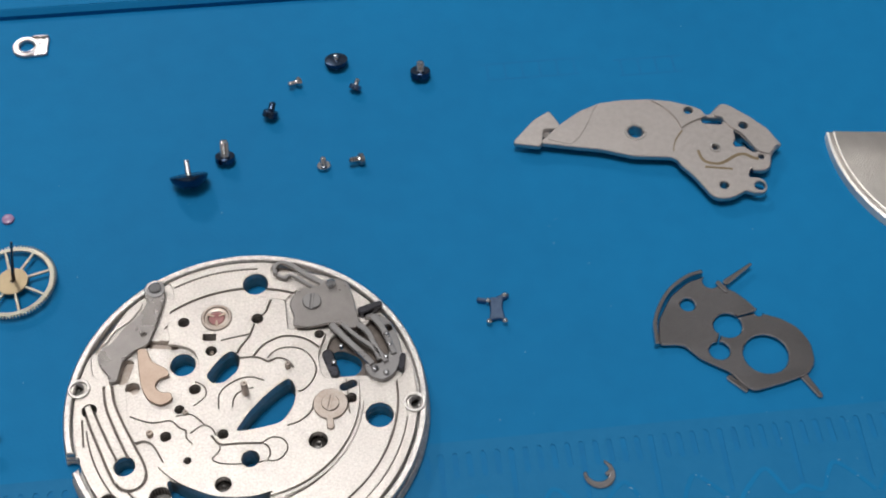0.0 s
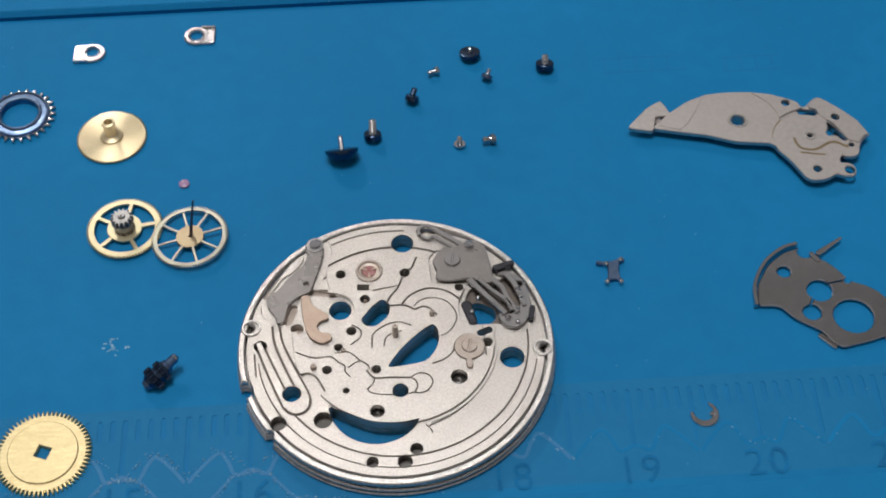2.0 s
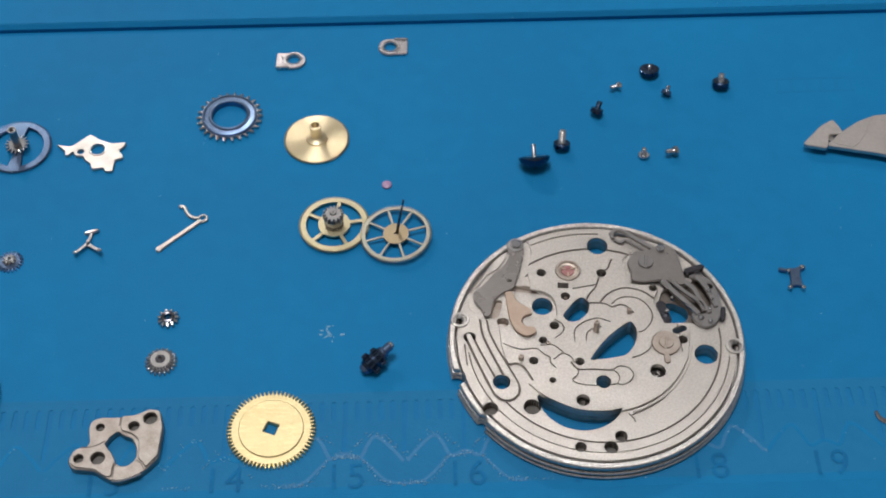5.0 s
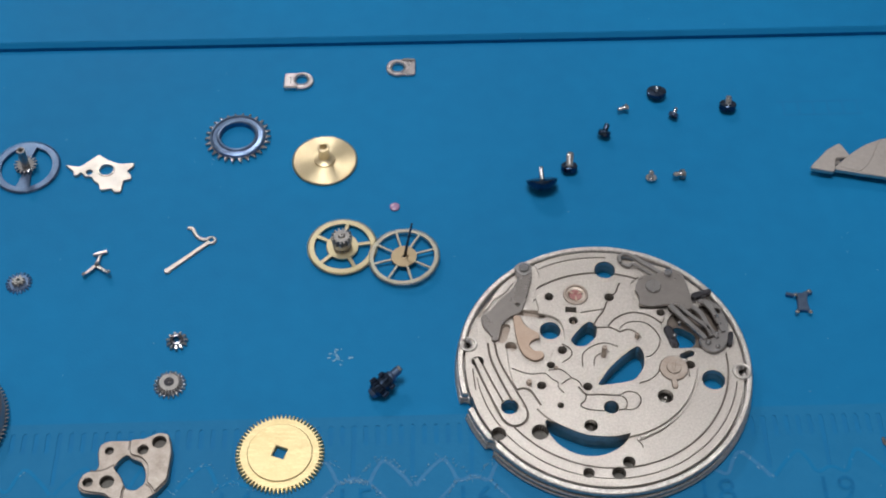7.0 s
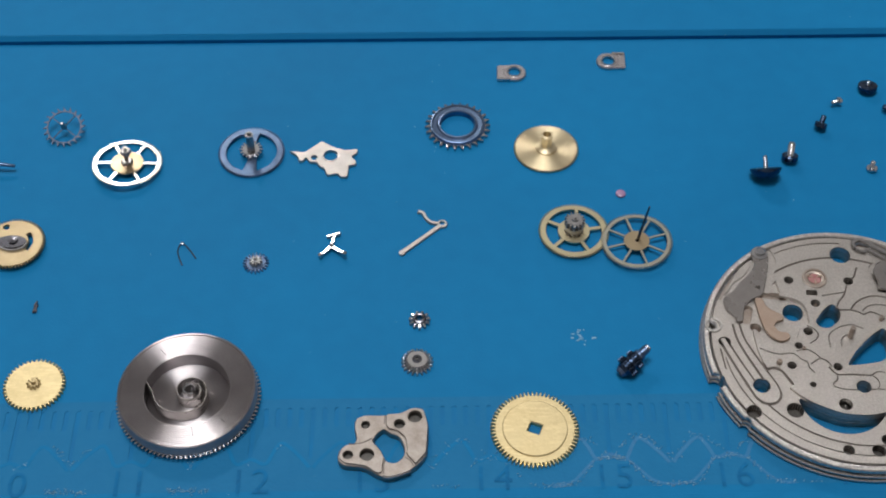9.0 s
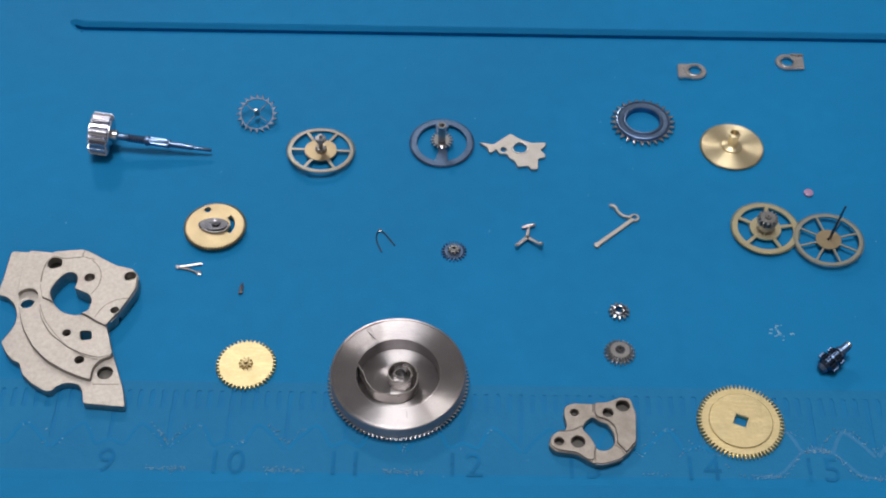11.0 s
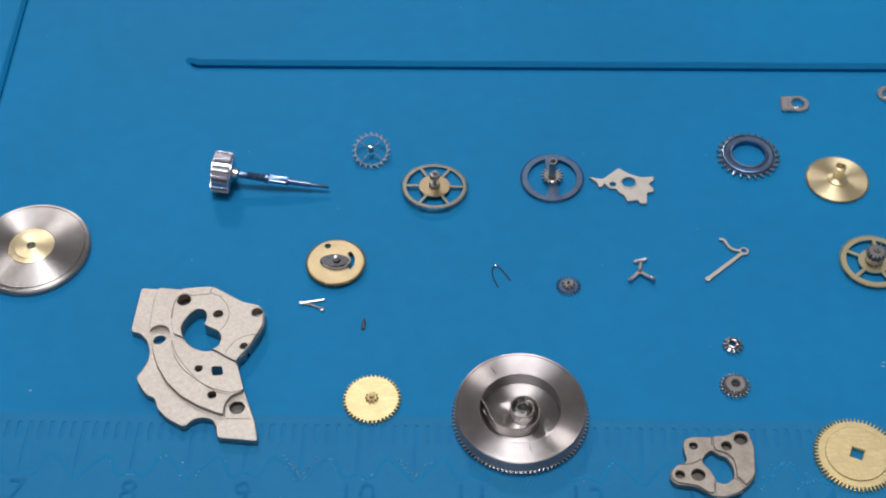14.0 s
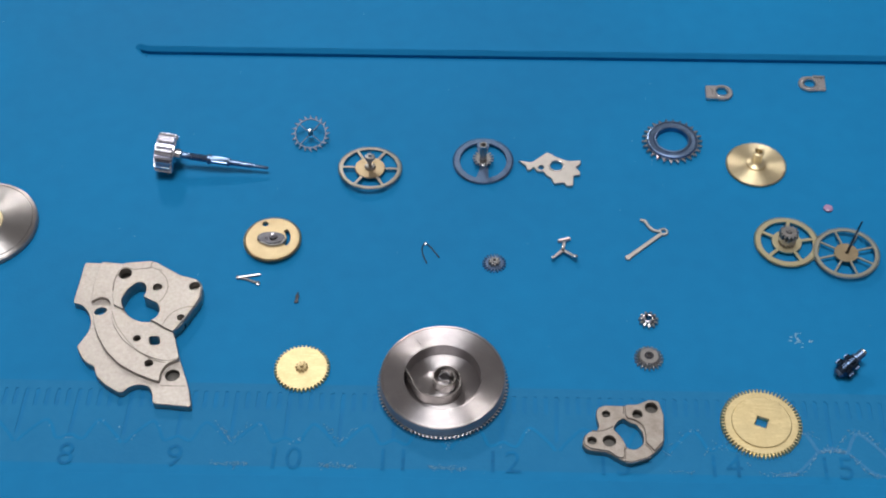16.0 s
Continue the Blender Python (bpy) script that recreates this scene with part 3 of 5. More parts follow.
for x, y, r, z in ((3.03, 2.34, 0.2, 2.5), (-0.01, 0.55, 0.24, 3.3), (-6.6, -2.1, 0.24, 2.35), (-2.3, 4.2, 0.16, 1.8), (-4.2, -0.6, 0.2, 2.1)):
    part("pin", lathe([(r, 1.5), (r, z - 0.05), (r - 0.05, z), (0.09, z), (0.07, z - 0.15), (0.001, z - 0.15)], 18, x, y), WARM, plate, "short upright brass pin")
jewel = part("jewel_setting", lathe([(1.12, 1.4), (1.12, 1.98), (1.05, 2.03), (0.92, 2.03), (0.86, 1.93), (0.66, 1.93), (0.6, 1.9)], 36, -1.89, 7.04), WARM, plate, "shock setting with a red jewel")
part("jewel", lathe([(0.6, 1.8), (0.55, 1.9), (0.3, 1.94), (0.1, 1.9), (0.001, 1.88)], 28, -1.89, 7.04), RUBY, jewel, "pink jewel")
part("spring_clip", joined(*[slab([capsule(-1.89 + 0.25 * math.cos(a), 7.04 + 0.25 * math.sin(a), -1.89 + 0.7 * math.cos(a), 7.04 + 0.62 * math.sin(a), 0.06, 0.1)], [], 1.93, 1.98, 0.01)
                           for a in (0.5, 2.6, 4.7)]), BRONZE, jewel)
for x, y, r in ((4.8, -3.68, 0.36), (-1.73, -6.34, 0.3)):
    part("jewel", lathe([(r + 0.2, 1.1), (r + 0.18, 1.3), (r * 0.6, 1.42), (0.08, 1.38), (0.001, 1.3)], 24, x, y), BORE, plate, "dark pivot jewel")

lever = part("setting_lever", slab([rounded([(-6.31, 11.0), (-7.1, 10.5), (-7.15, 9.6), (-6.85, 9.0), (-7.6, 7.7), (-8.6, 6.9), (-9.3, 5.85), (-10.4, 5.0), (-10.3, 4.0), (-9.6, 3.1), (-9.55, 2.4), (-8.95, 2.45),
             (-8.6, 4.1), (-7.9, 4.85), (-6.75, 5.35), (-6.1, 7.4), (-5.6, 9.3), (-5.7, 10.6)], 0.3)], [disc(-7.1, 6.2, 0.2)], 1.62, 1.86, 0.05), LEVER, plate, "flat grey steel lever")
part("pivot", lathe([(0.46, 1.86), (0.46, 2.1), (0.38, 2.16), (0.001, 2.16)], 24, -6.31, 10.06), BRIGHT, lever, "bright round pivot")
part("washer", lathe([(0.72, 1.86), (0.72, 1.93), (0.46, 1.95)], 24, -6.31, 10.06), STEEL, lever)
part("yoke_lever", slab([rounded([(-7.6, 5.1), (-6.9, 5.1), (-6.6, 4.0), (-5.4, 3.15), (-5.3, 2.6), (-6.0, 2.45), (-6.35, 1.9), (-5.95, 1.3), (-5.2, 1.3), (-5.05, 0.65), (-5.9, 0.2), (-6.8, 0.75), (-7.3, 1.85), (-7.5, 3.6)], 0.3)],
     [], 1.6, 1.8, 0.05), BRONZE, plate, "hooked bronze-coloured lever")
part("lever_spring", slab([ribbon(ARM_OUT, 0.42, 0.74), ribbon(ARM_IN, 0.74, 0.42), disc(-7.95, -5.0, 0.98)], [disc(-8.36, -4.17, 0.72)], 1.53, 1.68, 0.04), FROSTED, plate, "long two-armed flat spring")

cover = part("cover_plate", slab([rounded([(4.1, 8.9), (5.5, 8.9), (6.2, 9.5), (7.2, 9.5), (7.9, 8.9), (8.15, 7.2), (8.4, 5.2), (7.8, 5.0), (6.3, 5.7), (4.6, 5.4), (3.5, 5.75), (3.75, 6.5), (3.35, 7.6)], 0.35)],
             [], 1.86, 2.12, 0.05), LEVER, plate, "flat grey steel cover")
part("screw", slotted_screw(0.68, 0.2, 2.12, 82, 5.05, 7.6), STEEL, cover, "slotted screw head")
part("pin", lathe([(0.36, 2.1), (0.36, 2.4), (0.28, 2.46), (0.001, 2.46)], 20, 6.53, 8.93), BRIGHT, cover, "bright pin")
for pts, w0, w1 in (([(6.3, 5.6), (7.2, 4.3), (8.3, 2.9), (9.0, 1.9)], 0.5, 0.42), ([(7.1, 5.5), (8.1, 4.3), (9.2, 3.2), (9.55, 2.2)], 0.34, 0.4),
                    ([(8.2, 5.4), (8.9, 4.6), (9.3, 3.4), (10.0, 2.0)], 0.5, 0.36), ([(9.3, 6.0), (9.9, 5.0), (10.3, 3.8), (10.6, 2.6)], 0.5, 0.4)):
    part("spring_finger", slab([ribbon(smooth_line(pts, 5), w0, w1)], [], 1.95, 2.15, 0.05), STEEL, cover, "narrow steel spring finger")
part("spring_block", slab([rounded([(8.3, 2.2), (8.6, 1.1), (9.6, 0.5), (10.6, 1.1), (11.2, 2.6), (11.0, 4.5), (10.5, 5.7), (9.4, 6.4), (8.6, 6.1), (9.6, 5.6), (10.2, 4.5), (10.3, 2.8), (9.5, 1.9)], 0.35)], [disc(10.35, 4.9, 0.3), disc(9.2, 1.6, 0.2)], 1.6, 1.95, 0.06), STEEL, plate, "curved grey steel spring block")
part("bent_tab", joined(slab([capsule(8.6, 6.5, 9.9, 6.9, 0.3, 0.25)], [], 1.7, 2.25, 0.08), slab([capsule(11.2, 2.4, 11.0, 1.5, 0.22)], [], 1.6, 2.1, 0.06), slab([capsule(5.9, 3.2, 6.3, 1.6, 0.42, 0.35)], [], 1.55, 1.85, 0.1)), DARK, plate, "dark bent steel tabs")
for x, y, r in ((10.2, 4.3, 0.2), (10.35, 3.4, 0.18), (9.1, 1.5, 0.22), (9.9, 1.1, 0.2), (6.3, 2.3, 0.2), (6.9, 3.6, 0.16), (10.0, 2.4, 0.18)):
    part("spring_stud", lathe([(r, 1.9), (r, 2.15), (r * 0.7, 2.25), (0.001, 2.27)], 16, x, y), BRIGHT, plate, "small bright steel stud")
part("click_spring", slab([ribbon(smooth_line([(2.5, 10.6), (2.45, 11.2), (2.95, 11.6), (3.6, 11.35), (4.6, 10.5), (6.2, 9.2)], 6), 0.3, 0.4), ribbon(smooth_line([(2.6, 10.5), (3.2, 10.15), (3.7, 10.35), (5.5, 8.9)], 6), 0.26, 0.22)], [], 1.6, 1.85, 0.04), STEEL, plate, "looped steel spring")
ecc = part("eccentric", slab([disc(5.82, -0.98, 1.22), capsule(5.7, -1.9, 5.72, -2.75, 0.22, 0.26)], [], 1.94, 2.1, 0.05), WARM, plate, "pale gilt eccentric with a short tail")
part("screw", slotted_screw(0.62, 0.16, 2.1, 75, 5.82, -0.98), WARM, ecc, "slotted screw head")

# ---- the bridges ----
c = (21.96, 73.69)
bridge = thing("rotor_bridge", *c, "long curved frosted silver bridge with holes on the blue mat", "watch bridge")
HOLES = [disc(*rel(c, [(x, y)])[0], r) for x, y, r in ((21.09, 75.46, 0.61), (25.84, 77.19, 0.38), (29.99, 75.13, 0.38), (27.25, 73.19, 0.25), (27.09, 69.29, 0.37), (29.93, 68.96, 0.44), (30.76, 71.87, 0.24))]
HOLES += [rounded(rel(c, [(29.15, 74.83), (29.65, 74.28), (30.55, 72.38), (30.18, 72.41), (29.62, 73.09), (28.90, 73.09), (28.80, 73.48), (29.10, 73.95)]), 0.12), capsule(*rel(c, [(27.02, 76.11)])[0], *rel(c, [(28.14, 75.94)])[0], 0.3, 0.36)]
HEAD = rounded(rel(c, [(11.09, 75.58), (13.01, 77.62), (14.39, 78.46), (14.80, 77.64), (15.10, 76.78), (14.62, 76.45), (13.67, 76.54), (13.47, 75.54), (13.15, 74.70), (11.04, 75.27)]), 0.2)
BODY = rounded(rel(c, [(13.40, 75.42), (15.13, 76.97), (16.87, 78.16), (18.70, 78.90), (20.78, 79.03), (22.91, 78.90), (24.59, 78.48), (26.30, 77.79), (27.07, 77.27), (27.14, 76.68), (27.64, 76.76), (28.16, 77.36), (28.76, 77.82), (29.30, 77.64), (30.81, 76.14), (31.94, 74.76), (32.74, 72.92), (32.21, 72.72), (31.52, 71.86), (31.26, 70.78), (30.65, 70.41), (29.74, 70.55), (29.78, 70.91), (29.36, 70.34), (29.29, 69.87), (30.03, 69.80), (30.53, 69.33), (30.44, 68.56), (30.07, 68.18), (29.21, 68.32), (28.67, 68.60), (28.28, 68.34), (27.50, 68.00), (26.56, 67.97), (25.93, 68.27), (25.51, 69.14), (25.13, 70.01), (24.62, 70.91), (24.07, 71.69), (23.94, 72.20), (23.48, 72.55), (20.52, 72.95), (17.98, 73.93), (15.64, 74.46), (13.30, 75.06)]), 0.3)
part("body", slab([BODY, HEAD], HOLES, 0.66, 1.09, 0.07), SMOOTH, bridge)
for x, y, r in ((21.09, 75.46, 1.7), (27.09, 69.79, 1.0), (29.99, 75.13, 1.0), (13.6, 76.6, 0.6)):
    part("foot", slab([disc(*rel(c, [(x, y)])[0], r, 36)], HOLES, 0.0, 0.66, 0.0), EDGE, bridge, "short round foot")
part("raised_pad", slab([rounded(rel(c, [(22.91, 78.71), (23.66, 78.05), (24.31, 77.15), (24.68, 76.34), (24.87, 75.37), (25.65, 75.87), (26.44, 76.18), (27.36, 76.41), (27.08, 76.69), (26.94, 77.16), (26.26, 77.61), (24.55, 78.36)]), 0.12)], HOLES, 1.09, 1.26, 0.05), SMOOTH, bridge)
part("raised_pad", slab([rounded(rel(c, [(27.69, 76.57), (28.21, 77.17), (28.75, 77.64), (29.25, 77.46), (30.76, 75.96), (31.88, 74.58), (32.53, 72.89), (32.11, 72.74), (31.44, 71.94), (30.54, 72.39), (29.66, 74.35), (29.11, 74.91), (28.70, 75.45), (28.37, 76.12)]), 0.15)], HOLES, 1.09, 1.28, 0.05), SMOOTH, bridge)
part("raised_pad", slab([rounded(rel(c, [(13.78, 75.38), (15.25, 76.82), (16.94, 78.01), (18.58, 78.77), (17.87, 77.73), (17.28, 76.57), (16.39, 75.26), (15.58, 74.65)]), 0.15)], HOLES, 1.09, 1.14, 0.03), SMOOTH, bridge)
ARM = rel(c, [(21.09, 75.46)])[0]
PAD = rel(c, [(27.25, 73.19)])[0]
part("hole_rim", lathe([(0.91, 1.09), (0.87, 1.16), (0.69, 1.16), (0.61, 1.08), (0.61, 0.5)], 32, *ARM), EDGE, bridge, "polished rim of the large hole")
part("jewel_boss", lathe([(0.5, 1.09), (0.5, 1.15), (0.3, 1.15), (0.24, 0.8)], 24, *PAD), EDGE, bridge)
part("milled_groove", slab([ribbon(smooth_line(rel(c, [(25.77, 73.01), (25.89, 72.20), (26.21, 71.74), (27.10, 71.47), (27.87, 71.71), (28.69, 72.18), (29.42, 72.24), (30.04, 71.81), (30.47, 71.65)]), 5), 0.24, 0.3), ribbon(rel(c, [(25.97, 71.27), (28.14, 70.82)]), 0.2), ribbon(smooth_line(rel(c, [(24.94, 75.22), (24.36, 74.52), (23.98, 73.80), (23.78, 73.08)]), 5), 0.14, 0.06)], HOLES, 1.09, 1.1, 0.0), HUB, bridge, "brown grime in the milled grooves")

c = (-97.86, 53.97)
half = thing("barrel_bridge", c[0] - 0.08, c[1] + 0.1, "frosted silver bridge with curved window and bitten edge", "watch bridge")
half.scale = (1.0, 1.0, 0.66)
OUT = rounded(rel(c, [(-105.36, 57.85), (-104.40, 57.60), (-103.62, 56.76), (-103.16, 55.59), (-103.14, 54.50), (-103.52, 53.53), (-103.99, 52.57), (-103.26, 51.33), (-102.57, 50.60), (-101.91, 50.37), (-101.47, 49.21), (-100.43, 48.20), (-99.02, 47.39), (-98.57, 47.46), (-98.19, 48.01), (-97.71, 48.26), (-97.00, 48.33), (-96.25, 48.11), (-95.84, 47.33), (-95.62, 46.22), (-91.94, 45.94), (-92.42, 47.88), (-93.88, 51.52), (-94.61, 53.70), (-94.84, 54.33), (-94.29, 54.98), (-93.76, 55.96), (-93.08, 57.48), (-92.70, 58.47), (-92.77, 60.08), (-93.33, 60.74), (-95.02, 61.19), (-97.69, 62.79), (-98.37, 62.99), (-100.98, 62.67), (-103.39, 62.90), (-105.12, 63.01)]), 0.24)
WINDOW = rounded(rel(c, [(-100.52, 57.81), (-100.06, 59.15), (-99.32, 60.04), (-98.67, 60.05), (-98.23, 59.59), (-98.16, 58.72), (-98.37, 58.25), (-97.56, 57.87), (-96.82, 57.49), (-96.46, 56.77), (-96.60, 55.79), (-97.13, 55.39), (-98.02, 55.31), (-99.15, 55.74), (-99.96, 56.58)]), 0.35)
HP = [disc(*rel(c, [(x, y)])[0], r) for x, y, r in ((-100.62, 61.10, 0.66), (-97.13, 59.47, 0.46), (-93.46, 59.67, 0.51), (-94.25, 55.77, 0.37), (-102.40, 56.73, 0.64), (-98.18, 53.33, 0.37), (-96.59, 50.49, 0.41), (-94.23, 49.43, 0.67))]
HP.append(rounded(rel(c, [(-97.05, 53.60), (-96.05, 53.62), (-95.82, 52.62), (-96.81, 52.53)]), 0.22))
POCKET = disc(*rel(c, [(-102.49, 57.32)])[0], 0.98)
part("body", slab([OUT], [WINDOW] + HP, 0.0, 1.25, 0.06), PEARL, half)
part("middle_deck", slab([rounded(rel(c, [(-103.29, 62.78), (-103.56, 60.98), (-103.56, 58.96), (-103.40, 57.63), (-102.77, 55.35), (-102.15, 53.76), (-100.97, 51.89), (-99.43, 50.37), (-97.73, 49.36), (-96.09, 48.67), (-95.29, 48.44), (-95.29, 49.65), (-94.78, 50.52), (-93.75, 51.04), (-94.57, 53.59), (-94.81, 54.22), (-94.25, 54.87), (-93.73, 55.85), (-93.04, 57.36), (-92.67, 58.35), (-92.74, 59.96), (-93.30, 60.62), (-94.98, 61.07), (-97.65, 62.67), (-98.33, 62.86), (-100.93, 62.54)]), 0.2)], [WINDOW, POCKET] + HP, 1.25, 1.9, 0.05), PEARL, half)
part("inner_deck", slab([rounded(rel(c, [(-100.96, 57.15), (-101.20, 56.23), (-100.71, 54.75), (-99.58, 53.17), (-98.09, 51.95), (-96.68, 51.16), (-94.90, 50.70), (-93.75, 51.10), (-94.57, 53.59), (-94.85, 54.09), (-96.07, 54.58), (-97.00, 55.20), (-98.00, 55.12), (-99.23, 55.55), (-100.11, 56.51), (-100.61, 57.68)]), 0.2)], [WINDOW] + HP, 1.9, 2.02, 0.04), PEARL, half)
part("upper_deck", slab([rounded([(-3.2, 3.2), (-3.6, 4.4), (-3.62, 6.4), (-3.35, 7.5), (-3.1, 8.5), (-0.5, 8.8), (0.2, 8.6), (2.85, 7.0), (4.5, 6.55), (5.0, 5.95), (5.1, 4.4), (4.75, 3.4), (4.1, 1.9), (3.5, 0.9), (3.02, 0.12), (2.1, 0.6), (1.2, 1.2)], 0.12)], [WINDOW] + HP, 1.9, 2.3, 0.05), PEARL, half)
def hairline(points, z, w=0.08):
    return slab([ribbon(smooth_line(points, 5), w)], [WINDOW] + HP, z, z + 0.008, 0.0)


for p, r in (((-100.62, 61.10), 0.66), ((-98.18, 53.33), 0.37), ((-96.59, 50.49), 0.41), ((-94.23, 49.43), 0.67)):
    part("bore", cup(*rel(c, [p])[0], r - 0.02, 0.5, 1.2), BORE, half, "dark threaded bore")
part("milled_line", joined(hairline([(-3.61, 4.88), (-3.65, 6.39), (-3.34, 7.46), (-2.85, 7.89), (-2.27, 7.72), (-1.71, 7.69), (-0.26, 7.89)], 2.302, 0.1), hairline([(0.61, 7.55), (1.35, 6.75), (1.77, 5.6), (1.63, 4.44), (1.2, 3.6)], 2.302, 0.07),
                           hairline([(4.85, 3.16), (3.79, 3.02), (2.77, 2.43), (2.24, 1.64), (1.96, 0.96)], 2.302, 0.07), hairline([(2.69, -5.76), (5.0, -5.74)], 1.252, 0.08), hairline([(-0.21, 8.6), (-0.28, 8.01), (0.89, 7.56)], 2.302, 0.08),
                           hairline([(-3.3, 2.5), (-2.62, 0.96), (-1.52, -0.55), (-0.08, -2.03), (1.46, -3.06), (2.9, -3.49)], 2.022, 0.06)), GRIME_SHADE, half, "dark milled lines")
for x, y, r in ((-97.13, 59.47, 0.46), (-93.46, 59.67, 0.51), (-94.25, 55.77, 0.37)):
    p, q = rel(c, [(x, y)])[0]
    part("jewel", lathe([(r, 0.9), (r * 0.9, 1.05), (r * 0.5, 1.15), (0.1, 1.1), (0.001, 1.0)], 22, p, q), BORE, half, "dark pivot jewel")

c = (-51.97, 44.25)
cock = thing("pallet_bridge", *c, "small worn silver bridge with a round opening and four holes", "watch bridge")
SEG = rounded(rel(c, [(-54.45, 45.96), (-54.33, 46.77), (-53.62, 47.12), (-51.81, 47.07), (-50.60, 47.17), (-49.48, 47.73), (-48.58, 47.58), (-48.20, 45.96), (-48.36, 43.14), (-49.19, 42.13), (-50.01, 41.52), (-51.64, 40.92), (-52.54, 41.33),
                      (-53.53, 42.03), (-55.33, 42.24), (-55.82, 42.84), (-55.60, 43.85), (-54.69, 44.05), (-54.18, 44.65)]), 0.25)
SEG_HOLES = [rounded(rel(c, [(-52.97, 44.45), (-52.55, 45.26), (-51.94, 45.76), (-51.45, 45.26), (-50.75, 45.06), (-50.21, 44.05), (-50.24, 42.94), (-51.00, 42.33), (-51.81, 42.54), (-52.19, 43.54)]), 0.4)]
SEG_HOLES += [disc(*rel(c, [(x, y)])[0], r) for x, y, r in ((-53.50, 46.16, 0.34), (-50.64, 46.06, 0.45), (-49.33, 46.77, 0.58), (-54.92, 43.14, 0.4), (-53.34, 43.14, 0.58))]
part("body", slab([SEG], SEG_HOLES, 0.0, 0.72, 0.06), TARNISHED, cock)
part("upper_step", slab([rounded([(0.24, 2.8), (0.22, 2.3), (0.2, 1.85), (0.35, 1.42), (1.23, 1.14), (1.84, 0.51), (1.97, -0.5), (1.93, -1.2), (2.36, -1.6), (2.64, -2.1), (3.55, -1.0), (3.74, 1.7), (3.36, 3.27), (2.5, 3.42), (1.37, 2.87)], 0.16)], SEG_HOLES, 0.72, 0.95, 0.05), TARNISHED, cock)
part("upper_step", slab([rounded([(-3.75, -1.35), (-3.55, -0.55), (-3.1, -0.12), (-2.5, -0.14), (-1.73, -0.02), (-0.95, 0.4), (-0.56, 0.38), (-0.23, -0.09), (0.07, -1.19), (0.13, -1.4), (-0.06, -1.91), (-0.08, -2.85), (-0.6, -2.85), (-1.5, -2.15), (-3.2, -1.9)], 0.2)], SEG_HOLES, 0.72, 0.9, 0.05), TARNISHED, cock)
for p, r in (((-53.50, 46.16), 0.34), ((-50.64, 46.06), 0.45), ((-49.33, 46.77), 0.58), ((-54.92, 43.14), 0.4), ((-53.34, 43.14), 0.58)):
    part("bore", cup(*rel(c, [p])[0], r - 0.02, 0.25, 0.7), BORE, cock, "dark threaded bore")
part("seam", slab([ribbon([(0.12, 2.82), (0.1, 2.3), (0.06, 1.95)], 0.12), ribbon(smooth_line([(-2.9, 0.02), (-2.5, -0.02), (-1.73, 0.12), (-0.95, 0.55)], 5), 0.16), ribbon([(0.2, -1.5), (0.03, -1.95), (0.02, -2.85)], 0.1), ribbon(smooth_line([(1.8, -1.3), (2.25, -1.7), (2.5, -2.2)], 5), 0.1)], SEG_HOLES, 0.722, 0.73, 0.0), GRIME_SHADE, cock, "dark seam between the steps")
part("polished_bevel", slab([ribbon(smooth_line([(-0.05, -3.12), (0.5, -3.2), (1.34, -2.98), (2.3, -2.6)], 5), 0.2)], [], 0.66, 0.76, 0.04), BRIGHT, cock, "polished lower bevel")

c = (24.59, 55.80)
cover = thing("date_cover", *c, "thin grey steel cover plate with round holes and bent tabs", "watch part")
LOBES = [rounded(rel(c, [(19.06, 55.42), (19.45, 57.58), (20.74, 59.59), (22.34, 60.79), (24.05, 61.25), (24.66, 60.21), (25.67, 59.71), (26.69, 58.52), (27.20, 57.52), (28.72, 56.82), (29.73, 55.93), (30.35, 54.52), (30.27, 52.92), (29.47, 51.91),
                           (27.66, 51.39), (25.14, 50.88), (24.42, 51.58), (23.91, 52.58), (23.00, 53.18), (21.88, 53.98), (20.97, 55.18), (20.37, 55.38)]), 0.35)]
D_HOLES = [disc(*rel(c, [(x, y)])[0], r) for x, y, r in ((26.78, 53.90, 1.68), (24.54, 56.65, 1.08), (23.44, 54.54, 0.78), (21.95, 58.79, 0.58), (24.15, 60.70, 0.62), (27.10, 57.52, 0.3))]
D_HOLES += [ribbon(rel(c, [(23.49, 55.29), (23.79, 55.90)]), 0.12), ribbon(rel(c, [(25.39, 57.31), (27.00, 57.62)]), 0.14)]
part("sheet", slab(LOBES, D_HOLES, 0.24, 0.46, 0.09), COVER, cover)
part("bent_lip", slab([ribbon(smooth_line(rel(c, [(18.92, 55.45), (19.22, 57.65), (20.52, 59.85), (22.24, 61.14), (23.62, 61.55)]), 6), 0.3)], [], 0.0, 0.75, 0.08), COVER, cover, "bent-up steel lip")
part("tab", joined(slab([capsule(*rel(c, [(25.26, 60.41)])[0], *rel(c, [(27.46, 61.82)])[0], 0.26, 0.12)], [], 0.5, 0.7, 0.08), slab([capsule(*rel(c, [(24.66, 60.41)])[0], *rel(c, [(25.07, 59.71)])[0], 0.2)], [], 0.3, 0.6, 0.05)), COVER, cover)
part("tab", slab([capsule(*rel(c, [(29.17, 51.80)])[0], *rel(c, [(29.89, 50.19)])[0], 0.3, 0.22)], [], 0.0, 0.32, 0.08), COVER, cover)
part("tab", slab([capsule(*rel(c, [(23.71, 52.28)])[0], *rel(c, [(24.63, 51.18)])[0], 0.24, 0.2)], [], 0.0, 0.3, 0.08), BRIGHT, cover)

